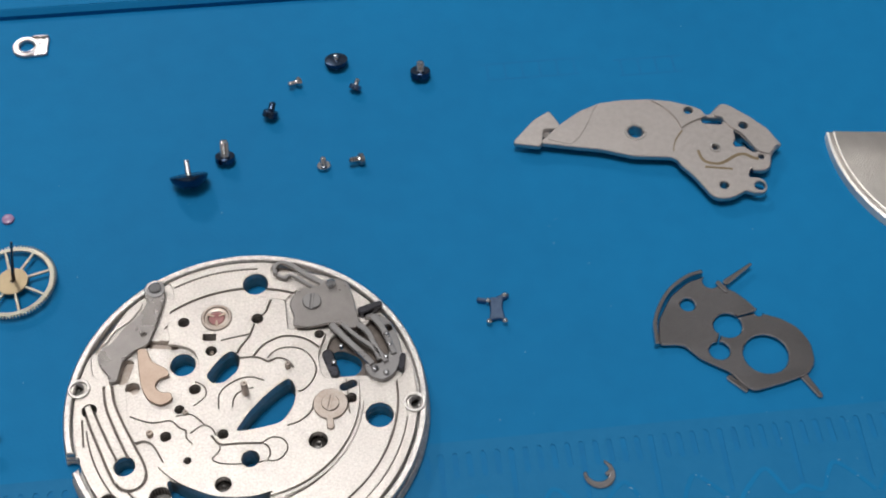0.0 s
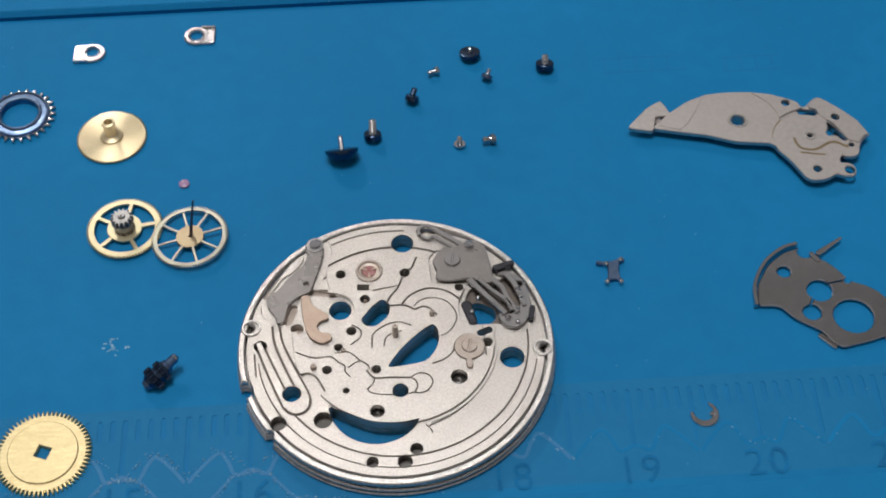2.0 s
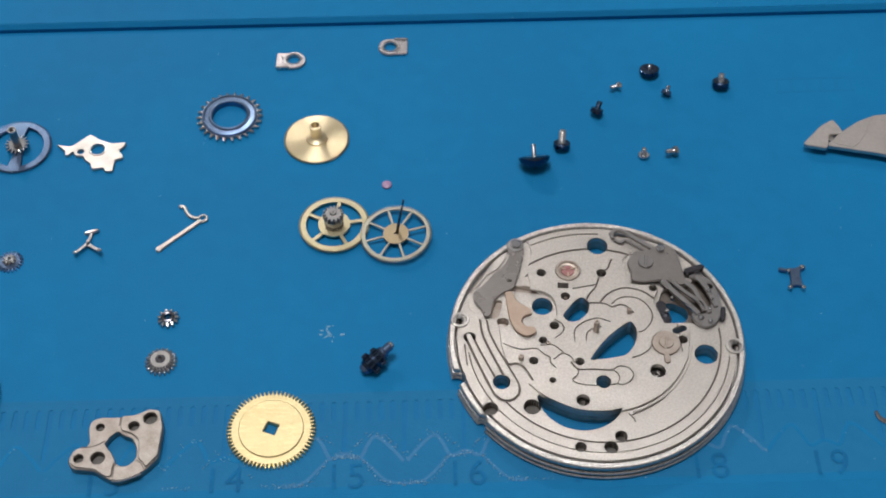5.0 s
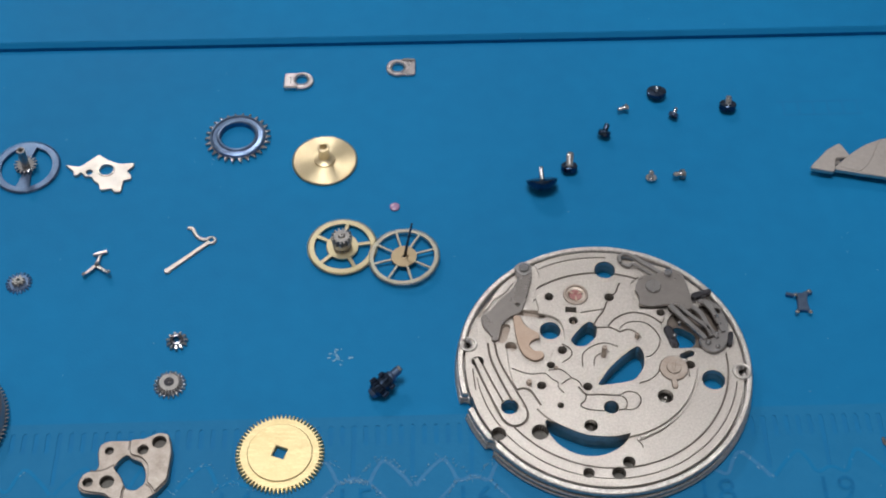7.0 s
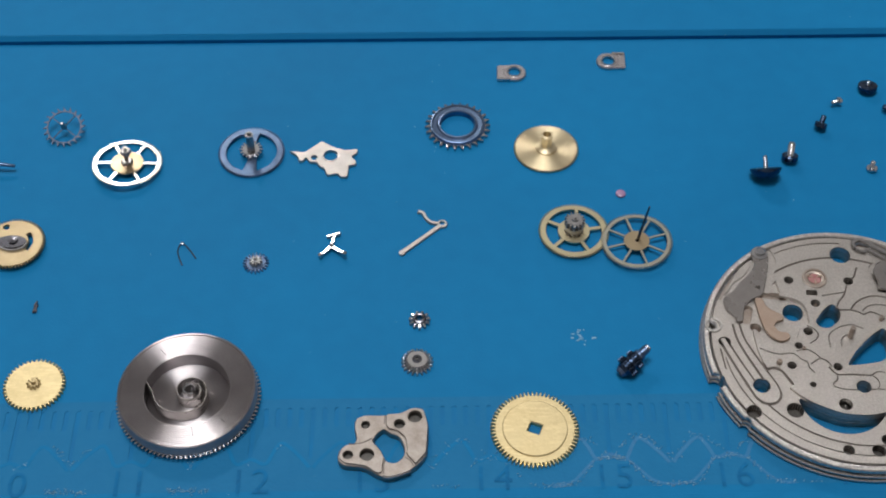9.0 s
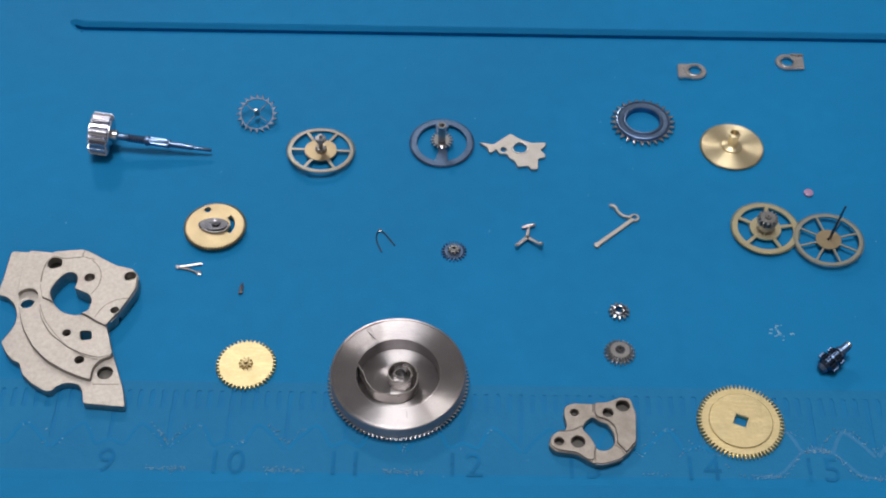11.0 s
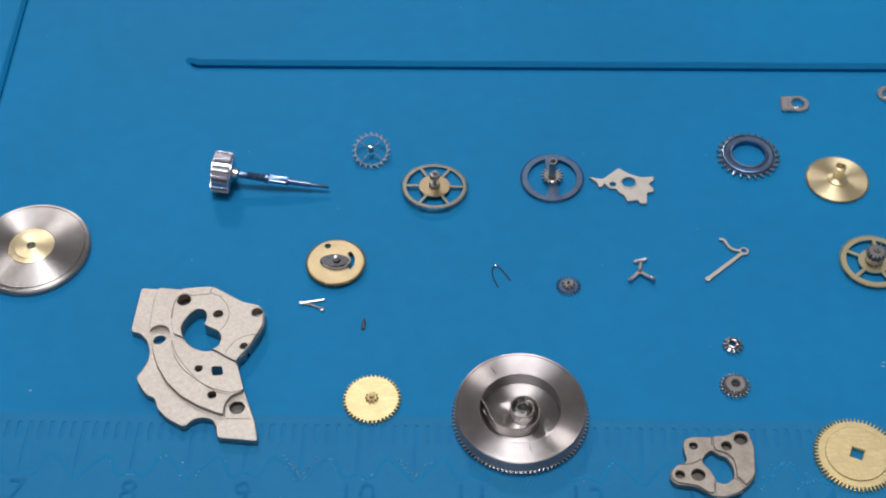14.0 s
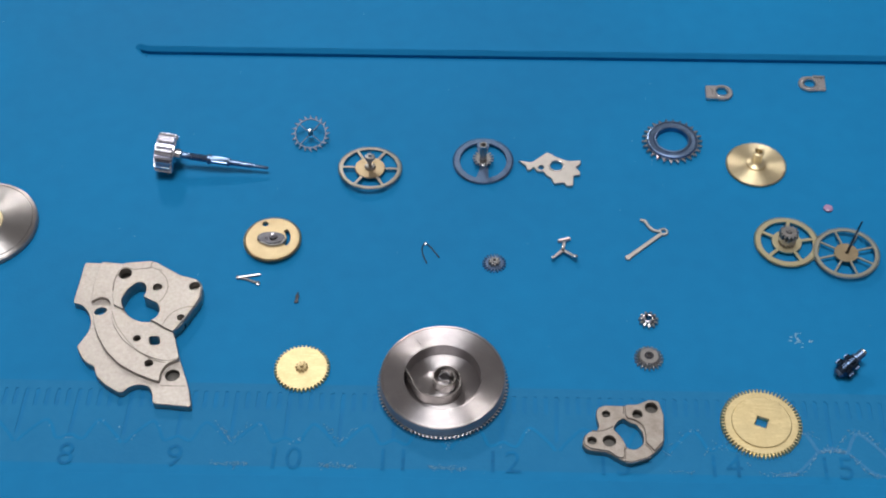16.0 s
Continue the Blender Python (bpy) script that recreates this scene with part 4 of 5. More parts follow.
c = (50.0, 72.5)
rotor = thing("winding_rotor", *c, "half-round silver winding rotor with a heavy polished rim", "watch rotor")
part("rim", joined(slab([sector(0, 0, 6.9, 13.25, 173, 352, 90)], [], 0.0, 0.9, 0.15), slab([sector(0, 0, 6.7, 12.75, 173.5, 351.5, 90)], [], 0.9, 1.05, 0.14)), SATIN, rotor)
part("web", slab([sector(0, 0, 1.6, 6.95, 173, 352, 80), disc(0, 0, 2.6)], [disc(0, 0, 1.5)], 0.35, 0.7, 0.05), STEEL, rotor, "thin dark inner web")
part("hub", lathe([(2.4, 0.0), (2.4, 1.1), (2.2, 1.2), (1.6, 1.2), (1.5, 0.9), (1.5, 0.0)], 40), BRIGHT, rotor)

# ---- wheels ----
def spokes(count, r0, r1, w, turn):
    out = []
    for i in range(count):
        a = radians(turn + 360 * i / count)
        out.append(capsule(r0 * math.cos(a), r0 * math.sin(a), r1 * math.cos(a), r1 * math.sin(a), w / 2, w / 2, 3))
    return out


def pinion(tip, root, leaves, z0, z1, bore=0.0, turn=0.0, x=0.0, y=0.0):
    return slab([toothed(x, y, tip, root, leaves, turn, 0, 0.55)], [disc(x, y, bore)] if bore else [], z0, z1, 0.05)


def rod(stations, n=20):
    """A turned shaft: (height, radius) from the bottom up."""
    prof = [(0.001, stations[0][0])] + [(r, z) for z, r in stations] + [(0.001, stations[-1][0])]
    return lathe(prof, n)


w = thing("ratchet_wheel", -39.22, 45.74, "gilt brass ratchet wheel with a square hole lying flat", "gear wheel", "wheels on the mat")
part("wheel", slab([toothed(0, 0, 3.76, 3.36, 64)], [box(0, 0, 1.05, 1.0, -22)], 0.0, 0.36, 0.05), GILT, w)
part("raised_face", slab([disc(0, 0, 2.75, 80)], [box(0, 0, 1.05, 1.0, -22)], 0.36, 0.50, 0.1), GILT, w)

w = thing("hour_wheel", -82.19, 51.0, "gilt brass wheel with coarse teeth and a small pinion", "gear wheel", "wheels on the mat")
part("wheel", slab([toothed(0, 0, 2.68, 2.4, 42)], [disc(0, 0, 0.25)], 0.0, 0.36, 0.05), GILT, w)
part("pinion", joined(pinion(0.62, 0.42, 10, 0.36, 0.62, 0.2), rod([(0.1, 0.2), (0.8, 0.2), (0.85, 0.15)], 14)), GOLD, w, "small gilt pinion")

barrel = thing("mainspring_barrel", -68.70, 49.37, "turned steel mainspring barrel with a toothed edge and coiled centre", "watch barrel")
barrel.scale = (0.985, 0.985, 1.0)
part("gear_rim", slab([toothed(0, 0, 6.3, 6.0, 96, 0, 0, 0.5)], [disc(0, 0, 5.2)], 0.24, 0.62, 0.06), BRIGHT, barrel, "fine-toothed bright rim")
face = []
for k in range(10):
    r, z = 5.64 - 0.19 * k, 1.71 - 0.005 * k
    face += [(r, z), (r - 0.13, z - 0.004), (r - 0.16, z - 0.035)]
part("drum", lathe([(5.7, 0.0), (5.98, 0.05), (6.0, 0.5), (5.98, 1.5), (5.96, 1.70), (5.88, 1.79), (5.74, 1.79), (5.67, 1.70)] + face + [(3.70, 1.62), (3.66, 0.15), (0.001, 0.15)], 128), BRUSHED, barrel, "turned steel drum", 20)
part("bottom_edge", slab([disc(0, 0, 5.5, 100)], [], 0.0, 0.1, 0.0), DARK, barrel)
part("spring_floor", lathe([(3.64, 0.16), (3.62, 0.22), (3.0, 0.26), (0.001, 0.26)], 80), BRUSHED, barrel, "dull floor of the barrel")
COIL = smooth_line([(-3.38, 0.9), (-3.1, 0.4), (-2.8, -0.15), (-2.5, -0.95), (-1.75, -1.75), (-0.5, -2.1), (0.7, -1.9), (1.4, -1.25), (1.6, -0.2), (1.3, 0.75), (0.42, 1.25), (-0.5, 0.95), (-0.85, 0.15), (-0.5, -0.65), (0.3, -0.9), (0.95, -0.55), (1.1, 0.1), (0.8, 0.65)], 7)
part("mainspring", slab([ribbon([(1.06 * x, 1.06 * y) for x, y in COIL], 0.15)], [], 0.26, 1.56, 0.05), LEVER, barrel, "coiled flat mainspring")
part("arbor", slab([ribbon(smooth_line([(0.72, 0.35), (0.3, 0.72), (-0.2, 0.5), (-0.35, 0.1), (0.1, -0.25), (0.55, -0.2)], 6), 0.16)], [], 0.26, 1.45, 0.05), BRIGHT, barrel, "bright hooked inner end")
part("scratch", slab([ribbon([(0.75, -3.75), (0.95, -4.75)], 0.05), ribbon([(-2.2, 3.6), (-2.75, 4.3)], 0.07), ribbon([(3.2, -3.1), (3.5, -3.45)], 0.06)], [], 1.62, 1.722, 0.01), BRIGHT, barrel, "short scratches on the turned face")

drum = thing("spare_barrel", -117.04, 68.23, "turned steel barrel drum with a brass centre", "watch barrel")
drum.scale = (0.95, 0.95, 1.0)
part("lid", lathe([(5.6, 0.0), (6.0, 0.08), (6.02, 0.55), (5.9, 0.72), (5.62, 0.76), (5.56, 0.7), (5.5, 0.7), (5.46, 0.8), (2.45, 0.92), (2.4, 0.85), (0.001, 0.85)], 120), RINGED, drum, "", 20)
part("centre", lathe([(2.38, 0.85), (2.36, 0.93), (1.75, 0.98), (1.72, 1.0), (0.45, 1.02), (0.4, 0.9), (0.001, 0.86)], 60), GOLD_TURNED, drum, "brass centre disc")
part("bore", lathe([(0.5, 1.01), (0.42, 1.06), (0.3, 1.0), (0.26, 0.9), (0.001, 0.88)], 24), BORE, drum)

w = thing("calendar_gear", -86.66, 66.7, "bronze-gilt wheel carrying a steel cam and a curved slot", "gear wheel", "wheels on the mat")
SLOT = sector(0.1, 0.1, 1.35, 1.75, -35, 42, 12)
part("wheel", slab([toothed(0, 0, 2.98, 2.72, 62)], [disc(-0.9, 1.95, 0.3), SLOT], 0.42, 0.7, 0.05), material("bronze_gilt", (0.47, 0.375, 0.235), 0.42, 1.0, (0.38, 0.30, 0.185), grain=0.5, bump=0.2), w)
part("pinion", rod([(0.0, 0.5), (0.42, 0.7)], 20), STEEL, w)
part("cam", joined(slab([[(1.45 * math.cos(a) - 0.1, 0.8 * math.sin(a)) for a in np.linspace(0, math.tau, 36, endpoint=False)]], [], 0.70, 0.92, 0.06), lathe([(0.4, 0.92), (0.4, 1.05), (0.001, 1.1)], 18, 0.1, 0.1)), DARK, w, "oval steel cam")
part("cam_spring", slab([ribbon(smooth_line([(-1.2, -0.5), (-0.2, -0.95), (0.9, -0.8), (1.4, -0.1)], 5), 0.16)], [], 0.70, 0.9, 0.03), BRIGHT, w)


def train_wheel(name, x, y, label, r, teeth, rim, hub, count, w, mat_, hub_mat, z=0.0, rx=0.0, ry=0.0, rz=0.0, turn=0.0, thick=0.16, lift=0.35):
    ob = thing(name, x, y, label, "gear wheel", "wheels on the mat", z, rx, ry, rz)
    wheel = part("wheel", slab([toothed(0, 0, r, r - 0.22, teeth)], [disc(0, 0, rim, 90)], lift, lift + thick, 0.03), mat_, ob)
    for s in spokes(count, hub * 0.9, rim + 0.05, w, turn):
        part("spoke", slab([s], [], lift, lift + thick - 0.004, 0.03), mat_, wheel)
    part("hub", slab([disc(0, 0, hub, 44)], [disc(0, 0, 0.15)], lift, lift + thick + 0.01, 0.03), hub_mat, ob)
    return ob


w = train_wheel("third_wheel", -77.30, 76.85, "grey nickelled train wheel with six spokes and a brown hub", 3.45, 84, 2.88, 1.6, 6, 0.34, NICKEL, HUB, z=0.05, rx=-5, ry=2, turn=0)
part("arbor", joined(rod([(0.0, 0.15), (0.3, 0.2), (1.6, 0.22), (1.7, 0.45), (2.1, 0.45), (2.15, 0.2), (2.5, 0.16)], 16), pinion(0.55, 0.36, 9, 1.7, 2.15), pinion(0.6, 0.4, 9, 0.52, 0.8)), STEEL, w, "steel pinion with a stepped shaft")

w = thing("centre_wheel", -65.25, 78.3, "dark steel wheel with two wide openings and a tall tube", "gear wheel", "wheels on the mat", rx=2)
part("wheel", slab([toothed(0, 0, 3.28, 3.05, 78), ], [sector(0, 0, 0.0, 2.5, -76, 74, 30)[:-30] + [(0.5, 0.0)], sector(0, 0, 0.0, 2.5, 106, 254, 30)[:-30] + [(-0.5, 0.0)]], 0.25, 0.42, 0.03), BLUED, w)
part("pinion", pinion(1.15, 0.8, 16, 0.42, 0.85), BRIGHT, w, "steel pinion")
part("tube", lathe([(0.3, 0.0), (0.38, 0.1), (0.38, 2.85), (0.34, 2.9), (0.24, 2.9), (0.22, 2.3), (0.001, 2.3)], 24), STEEL, w, "tall steel tube")
part("tube_rim", lathe([(0.38, 2.78), (0.43, 2.8), (0.42, 2.92), (0.26, 2.92)], 24), BRIGHT, w)

w = thing("hub_wheel", -36.17, 78.4, "turned gilt brass wheel with a hollow central hub", "gear wheel", "wheels on the mat")
part("wheel", slab([toothed(0, 0, 3.2, 3.02, 92)], [disc(0, 0, 0.36)], 0.1, 0.3, 0.03), GOLD_TURNED, w)
part("hub", lathe([(1.05, 0.3), (1.0, 0.5), (0.75, 0.6), (0.55, 0.75), (0.52, 2.0), (0.62, 2.05), (0.62, 2.2), (0.56, 2.24), (0.38, 2.24), (0.36, 1.4), (0.001, 1.4)], 36), GOLD_TURNED, w, "hollow turned hub")
part("pivot", rod([(0.0, 0.4), (0.1, 0.5)], 16), STEEL, w)

w = train_wheel("great_wheel", -34.27, 67.5, "gilt train wheel with five spokes and a thick steel pinion", 3.32, 80, 2.62, 1.5, 5, 0.36, PALE, PALE, turn=80, lift=0.3, thick=0.2)
part("pinion", joined(pinion(0.98, 0.72, 14, 1.4, 2.05, 0.3, 5), pinion(0.9, 0.7, 14, 0.5, 0.75), lathe([(0.82, 0.75), (0.86, 1.4)], 30), rod([(0.0, 0.25), (0.5, 0.25)], 12), lathe([(0.3, 2.05), (0.24, 2.2), (0.1, 2.2), (0.08, 2.0)], 16)), STEEL, w, "thick steel pinion")

w = train_wheel("seconds_wheel", -28.50, 66.0, "pale brass seconds wheel with eight spokes and a long arbor", 3.36, 84, 2.82, 1.2, 8, 0.22, GREYED, HUB, ry=-2.5, rx=0.0, turn=14, lift=0.55, thick=0.15)
part("arbor", tube([(0, 0, 0.0), (0.25, 0.15, 1.4), (0.6, 0.36, 3.0), (1.0, 0.6, 4.7)], 0.17, 10, 0.09), DARK, w, "long thin dark arbor")
part("pinion", pinion(0.4, 0.26, 8, 0.1, 0.55), STEEL, w)

w = thing("escape_wheel", -84.02, 79.55, "thin steel escape wheel with hooked teeth leaning up", "gear wheel", "wheels on the mat", z=0.06, rx=24)
part("wheel", slab([toothed(0, 2.1, 2.12, 1.72, 20, 0, 0.22, 0.34)], [disc(0, 2.1, 1.58, 50)], 0.0, 0.1, 0.02), SHEET, w)
for s in spokes(4, 0.1, 1.6, 0.1, 50):
    part("spoke", slab([[(x, y + 2.1) for x, y in s]], [], 0.0, 0.09, 0.02), SHEET, w)
part("pinion", turned(rod([(-0.35, 0.12), (0.1, 0.3), (0.3, 0.26), (0.8, 0.2), (1.1, 0.12)], 14), pose(0, 2.1, 0)), STEEL, w, "bright steel pinion")

w = thing("crown_wheel", -44.85, 81.6, "dark steel ring gear with pointed teeth", "gear wheel", "wheels on the mat")
part("ring", lathe([(1.8, 0.0), (2.75, 0.0), (2.76, 0.5), (2.70, 0.66), (2.58, 0.69), (2.46, 0.55), (2.06, 0.52), (1.94, 0.68), (1.82, 0.70), (1.72, 0.62), (1.70, 0.05), (1.8, 0.0)], 60), BLUED, w, "", 25)
part("teeth", slab([toothed(0, 0, 3.28, 2.78, 26, 0, 0.08, 0.42)], [disc(0, 0, 2.4)], 0.0, 0.45, 0.1), COVER, w, "grey steel teeth")

# small pinions
w = thing("small_gear", -63.95, 64.37, "tiny dark steel gear with a raised pinion", "gear", "small gears")
part("gear", slab([toothed(0, 0, 1.22, 0.9, 20)], [], 0.0, 0.22, 0.05), BLUED, w)
part("pinion", joined(pinion(0.62, 0.42, 9, 0.22, 0.55, 0.2), lathe([(0.32, 0.55), (0.3, 0.62), (0.18, 0.62), (0.16, 0.3)], 16)), STEEL, w)
w = thing("sliding_pinion", -48.86, 57.43, "tiny bright steel crown pinion standing upright", "gear", "small gears")
part("gear", slab([toothed(0, 0, 0.98, 0.62, 11, 8)], [disc(0, 0, 0.3)], 0.0, 0.42, 0.08), STEEL, w)
part("collar", lathe([(0.6, 0.42), (0.58, 0.62), (0.42, 0.66), (0.3, 0.62), (0.28, 0.2)], 24), DARK, w)
part("crown_teeth", joined(*[turned(slab([capsule(0.55, 0, 0.85, 0, 0.1, 0.13)], [], 0.0, 0.16, 0.05), pose(0, 0, 0.42, 0, 12, 360 * k / 11 + 8)) for k in range(11)]), BRIGHT, w)
w = thing("double_gear", -49.11, 52.92, "tiny stacked steel gear with two rows of teeth", "gear", "small gears")
part("lower_gear", slab([toothed(0, 0, 1.42, 1.06, 20)], [], 0.0, 0.3, 0.09), STEEL, w)
part("upper_gear", slab([toothed(0, 0, 1.12, 0.92, 24)], [disc(0, 0, 0.14)], 0.3, 0.62, 0.08), STEEL, w)
part("boss", lathe([(0.45, 0.62), (0.4, 0.72), (0.16, 0.72), (0.14, 0.5)], 18), DARK, w)
part("tooth_glint", joined(*[lathe([(0.09, 0.1), (0.1, 0.26), (0.05, 0.33), (0.001, 0.34)], 8, 1.22 * math.cos(radians(18 * k)), 1.22 * math.sin(radians(18 * k))) for k in range(20)]), BRIGHT, w)

# ---- levers, springs and clips ----
c = (-48.29, 67.53)
ob = thing("click_lever", *c, "thin bright lever with a ringed end and bent tail", "watch lever")
part("arm", slab([capsule(*rel(c, [(-46.77, 68.62)])[0], *rel(c, [(-50.37, 65.40)])[0], 0.22, 0.24), disc(*rel(c, [(-46.62, 68.82)])[0], 0.5), disc(*rel(c, [(-50.42, 65.35)])[0], 0.32)], [disc(*rel(c, [(-46.62, 68.87)])[0], 0.24)], 0.0, 0.24, 0.06), SILVER, ob)
part("tail", slab([ribbon(smooth_line(rel(c, [(-46.87, 68.82), (-47.67, 69.01), (-48.16, 69.56), (-48.45, 70.20), (-48.94, 70.35)]), 6), 0.3, 0.34)], [], 0.03, 0.3, 0.06), SILVER, ob)

c = (-56.96, 66.12)
ob = thing("pallet_fork", *c, "tiny three-armed polished steel pallet fork", "watch lever", z=0.12, rx=-5.3, ry=-5.4)
part("arm", joined(*[slab([capsule(*rel(c, [a])[0], *rel(c, [b])[0], r0, r1)], [], 0.12, 0.3, 0.05) for a, b, r0, r1 in (((-57.01, 66.02), (-57.93, 65.02), 0.22, 0.16), ((-57.01, 66.02), (-55.74, 64.99), 0.2, 0.14), ((-57.01, 66.02), (-56.78, 67.41), 0.2, 0.14))]), BRIGHT, ob)
part("horn", slab([capsule(*rel(c, [(-57.33, 67.36)])[0], *rel(c, [(-56.32, 67.62)])[0], 0.17)], [], 0.12, 0.36, 0.06), CLIP, ob)
for x, y in ((-57.98, 64.92), (-55.69, 64.94), (-56.96, 66.12)):
    part("stud", lathe([(0.2, 0.0), (0.2, 0.4), (0.12, 0.48), (0.001, 0.5)], 14, *rel(c, [(x, y)])[0]), BRIGHT, ob)

c = (-57.99, 77.11)
ob = thing("finger_plate", *c, "small worn silver plate with finger-like points", "watch part")
FING = rounded(rel(c, [(-61.57, 78.48), (-60.05, 78.21), (-58.37, 79.76), (-57.35, 78.99), (-56.17, 78.47), (-54.77, 78.59), (-54.84, 78.04), (-55.40, 77.54), (-54.91, 76.95), (-54.92, 76.46), (-55.62, 76.35), (-55.71, 74.86), (-56.45, 74.85),
                       (-56.64, 75.35), (-57.74, 75.13), (-58.02, 76.02), (-58.51, 76.31), (-58.79, 76.90), (-59.48, 76.89), (-59.86, 77.57), (-60.17, 77.07), (-60.57, 77.07), (-60.65, 77.66)]), 0.16, 3)
part("plate", slab([FING], [disc(*rel(c, [(-59.07, 77.48)])[0], 0.3), disc(*rel(c, [(-57.43, 77.71)])[0], 0.68)], 0.0, 0.34, 0.06), SILVER, ob)
part("hole_rim", lathe([(0.86, 0.34), (0.82, 0.4), (0.7, 0.4), (0.68, 0.1)], 28, *rel(c, [(-57.43, 77.71)])[0]), EDGE, ob)

c = (7.39, 59.72)
ob = thing("yoke", *c, "tiny grey steel yoke with four bent arms", "watch part")
part("body", slab([rounded(rel(c, [(7.14, 61.01), (8.21, 60.97), (7.99, 60.02), (8.09, 59.10), (8.01, 58.84), (7.73, 59.08), (7.15, 59.03), (6.86, 58.84), (7.08, 59.83)]), 0.12)], [], 0.12, 0.42, 0.07), BLUED, ob)
for a, b, r in (((6.33, 60.93), (7.19, 60.69), 0.16), ((7.89, 60.89), (8.45, 61.11), 0.2)):
    part("arm", slab([capsule(*rel(c, [a])[0], *rel(c, [b])[0], r, r)], [], 0.1, 0.45, 0.08), BLUED, ob)
for x, y in ((6.86, 58.84), (8.05, 58.78), (8.31, 61.07), (7.02, 60.7)):
    part("tip", lathe([(0.2, 0.0), (0.2, 0.5), (0.12, 0.58), (0.001, 0.6)], 12, *rel(c, [(x, y)])[0]), BRIGHT, ob, "bright bent tip")

c = (12.88, 45.68)
ob = thing("retaining_clip", *c, "small bright open ring clip lying on the ruler", "retaining clip")
part("ring", slab([disc(0, 0, 1.12, 40)], [disc(-0.06, 0.2, 0.8, 32), rounded([(-0.9, 0.25), (0.2, 0.1), (0.5, 1.0), (0.0, 1.6), (-1.6, 1.6), (-1.6, 0.25)], 0.1)], 0.0, 0.2, 0.06), COVER, ob)
part("lug", slab([capsule(0.55, -0.05, 0.75, 0.1, 0.16)], [], 0.0, 0.22, 0.05), COVER, ob)

for x, y, turn in ((-39.13, 89.30, 0.0), (-28.52, 90.88, 180.0)):
    ob = thing("casing_clip", x, y, "small bright dial clip with a round eyelet", "casing clip", "casing clips", rz=turn)
    part("tongue", slab([rounded([(-1.5, -1.15), (0.2, -1.15), (0.2, 1.1), (-1.4, 1.1)], 0.2)], [disc(0.35, 0.05, 0.62)], 0.05, 0.3, 0.07), CLIP, ob)
    part("eyelet_rim", lathe([(0.84, 0.34), (0.8, 0.44), (0.7, 0.44), (0.62, 0.36), (0.62, 0.1)], 32, 0.35, 0.05), BRIGHT, ob)
    part("folded_edge", slab([capsule(-1.35, -1.0, -0.2, -1.05, 0.13)], [], 0.1, 0.46, 0.06), BRIGHT, ob)
    part("eyelet", slab([disc(0.4, 0.0, 1.18)], [disc(0.35, 0.05, 0.62)], 0.0, 0.36, 0.1), CLIP, ob)

ob = thing("jumper_spring", -88.60, 61.90, "tiny bright forked spring", "spring")
part("arm", joined(tube([(-1.1, 0.1, 0.14), (0.0, 0.3, 0.14), (1.15, 0.55, 0.14)], 0.11, 8), tube([(-1.1, 0.1, 0.12), (0.0, -0.15, 0.12), (1.0, -0.6, 0.12)], 0.12, 8), lathe([(0.22, 0.0), (0.24, 0.2), (0.001, 0.3)], 14, 1.0, -0.6), lathe([(0.18, 0.0), (0.18, 0.25), (0.001, 0.3)], 14, -1.1, 0.1)), STEEL, ob)
ob = thing("wire_spring", -70.63, 65.60, "hair-thin dark bent wire spring", "spring")
part("wire", joined(tube([(p[0], p[1], 0.07) for p in smooth_line([(-0.1, -1.4), (-0.55, -0.3), (-0.7, 0.6), (-0.4, 1.25), (0.2, 0.75), (1.1, -0.6)], 5)], 0.065, 6), lathe([(0.14, 0.0), (0.14, 0.12), (0.001, 0.2)], 10, -0.4, 1.2)), DARK, ob)
part("stud", lathe([(0.16, 0.05), (0.15, 0.22), (0.001, 0.28)], 12, -0.35, 1.2), BRIGHT, ob)
ob = thing("steel_chip", -83.53, 59.38, "tiny dark metal fragment", "fragment")
part("chip", joined(slab([rounded([(-0.2, -0.5), (0.25, -0.4), (0.15, 0.1), (0.3, 0.5), (-0.1, 0.4)], 0.1)], [], 0.0, 0.22, 0.06), slab([capsule(-0.05, 0.3, 0.1, 0.75, 0.1, 0.06)], [], 0.05, 0.3, 0.05)), DARK, ob)
ob = thing("cap_jewel", -29.35, 72.39, "tiny pink jewel chip", "jewel")
part("jewel", lathe([(0.42, 0.0), (0.48, 0.08), (0.46, 0.2), (0.36, 0.26), (0.001, 0.27)], 28), material("pink_jewel", (0.34, 0.20, 0.33), 0.25, 0.0, (0.26, 0.17, 0.3), grain=1.0), ob)

# ---- crown and stem, lying on its side ----
ob = thing("watch_crown", -99.0, 77.3, "ribbed steel winding crown with a stepped stem", "watch crown", z=2.0, ry=6.6, rz=-4.5)
knurl = toothed(0, 0, 2.08, 1.6, 20, 4, 0, 0.46)
lay = pose(0, 0, 0, 0, 90, 0)
crown = part("crown", turned(joined(slab([knurl], [], -0.85, 0.95, 0.1), slab([disc(0, 0, 1.6, 44)], [], 0.95, 1.12, 0.1), slab([disc(0, 0, 1.58, 44)], [], -0.95, -0.8, 0.0), lathe([(1.58, -0.95), (1.2, -1.07), (0.001, -1.1)], 44)), lay), CROWN, ob, "ribbed bright crown", 12)
part("collar", turned(rod([(1.0, 0.62), (1.6, 0.6), (1.75, 0.42)], 24), lay), BRIGHT, ob)
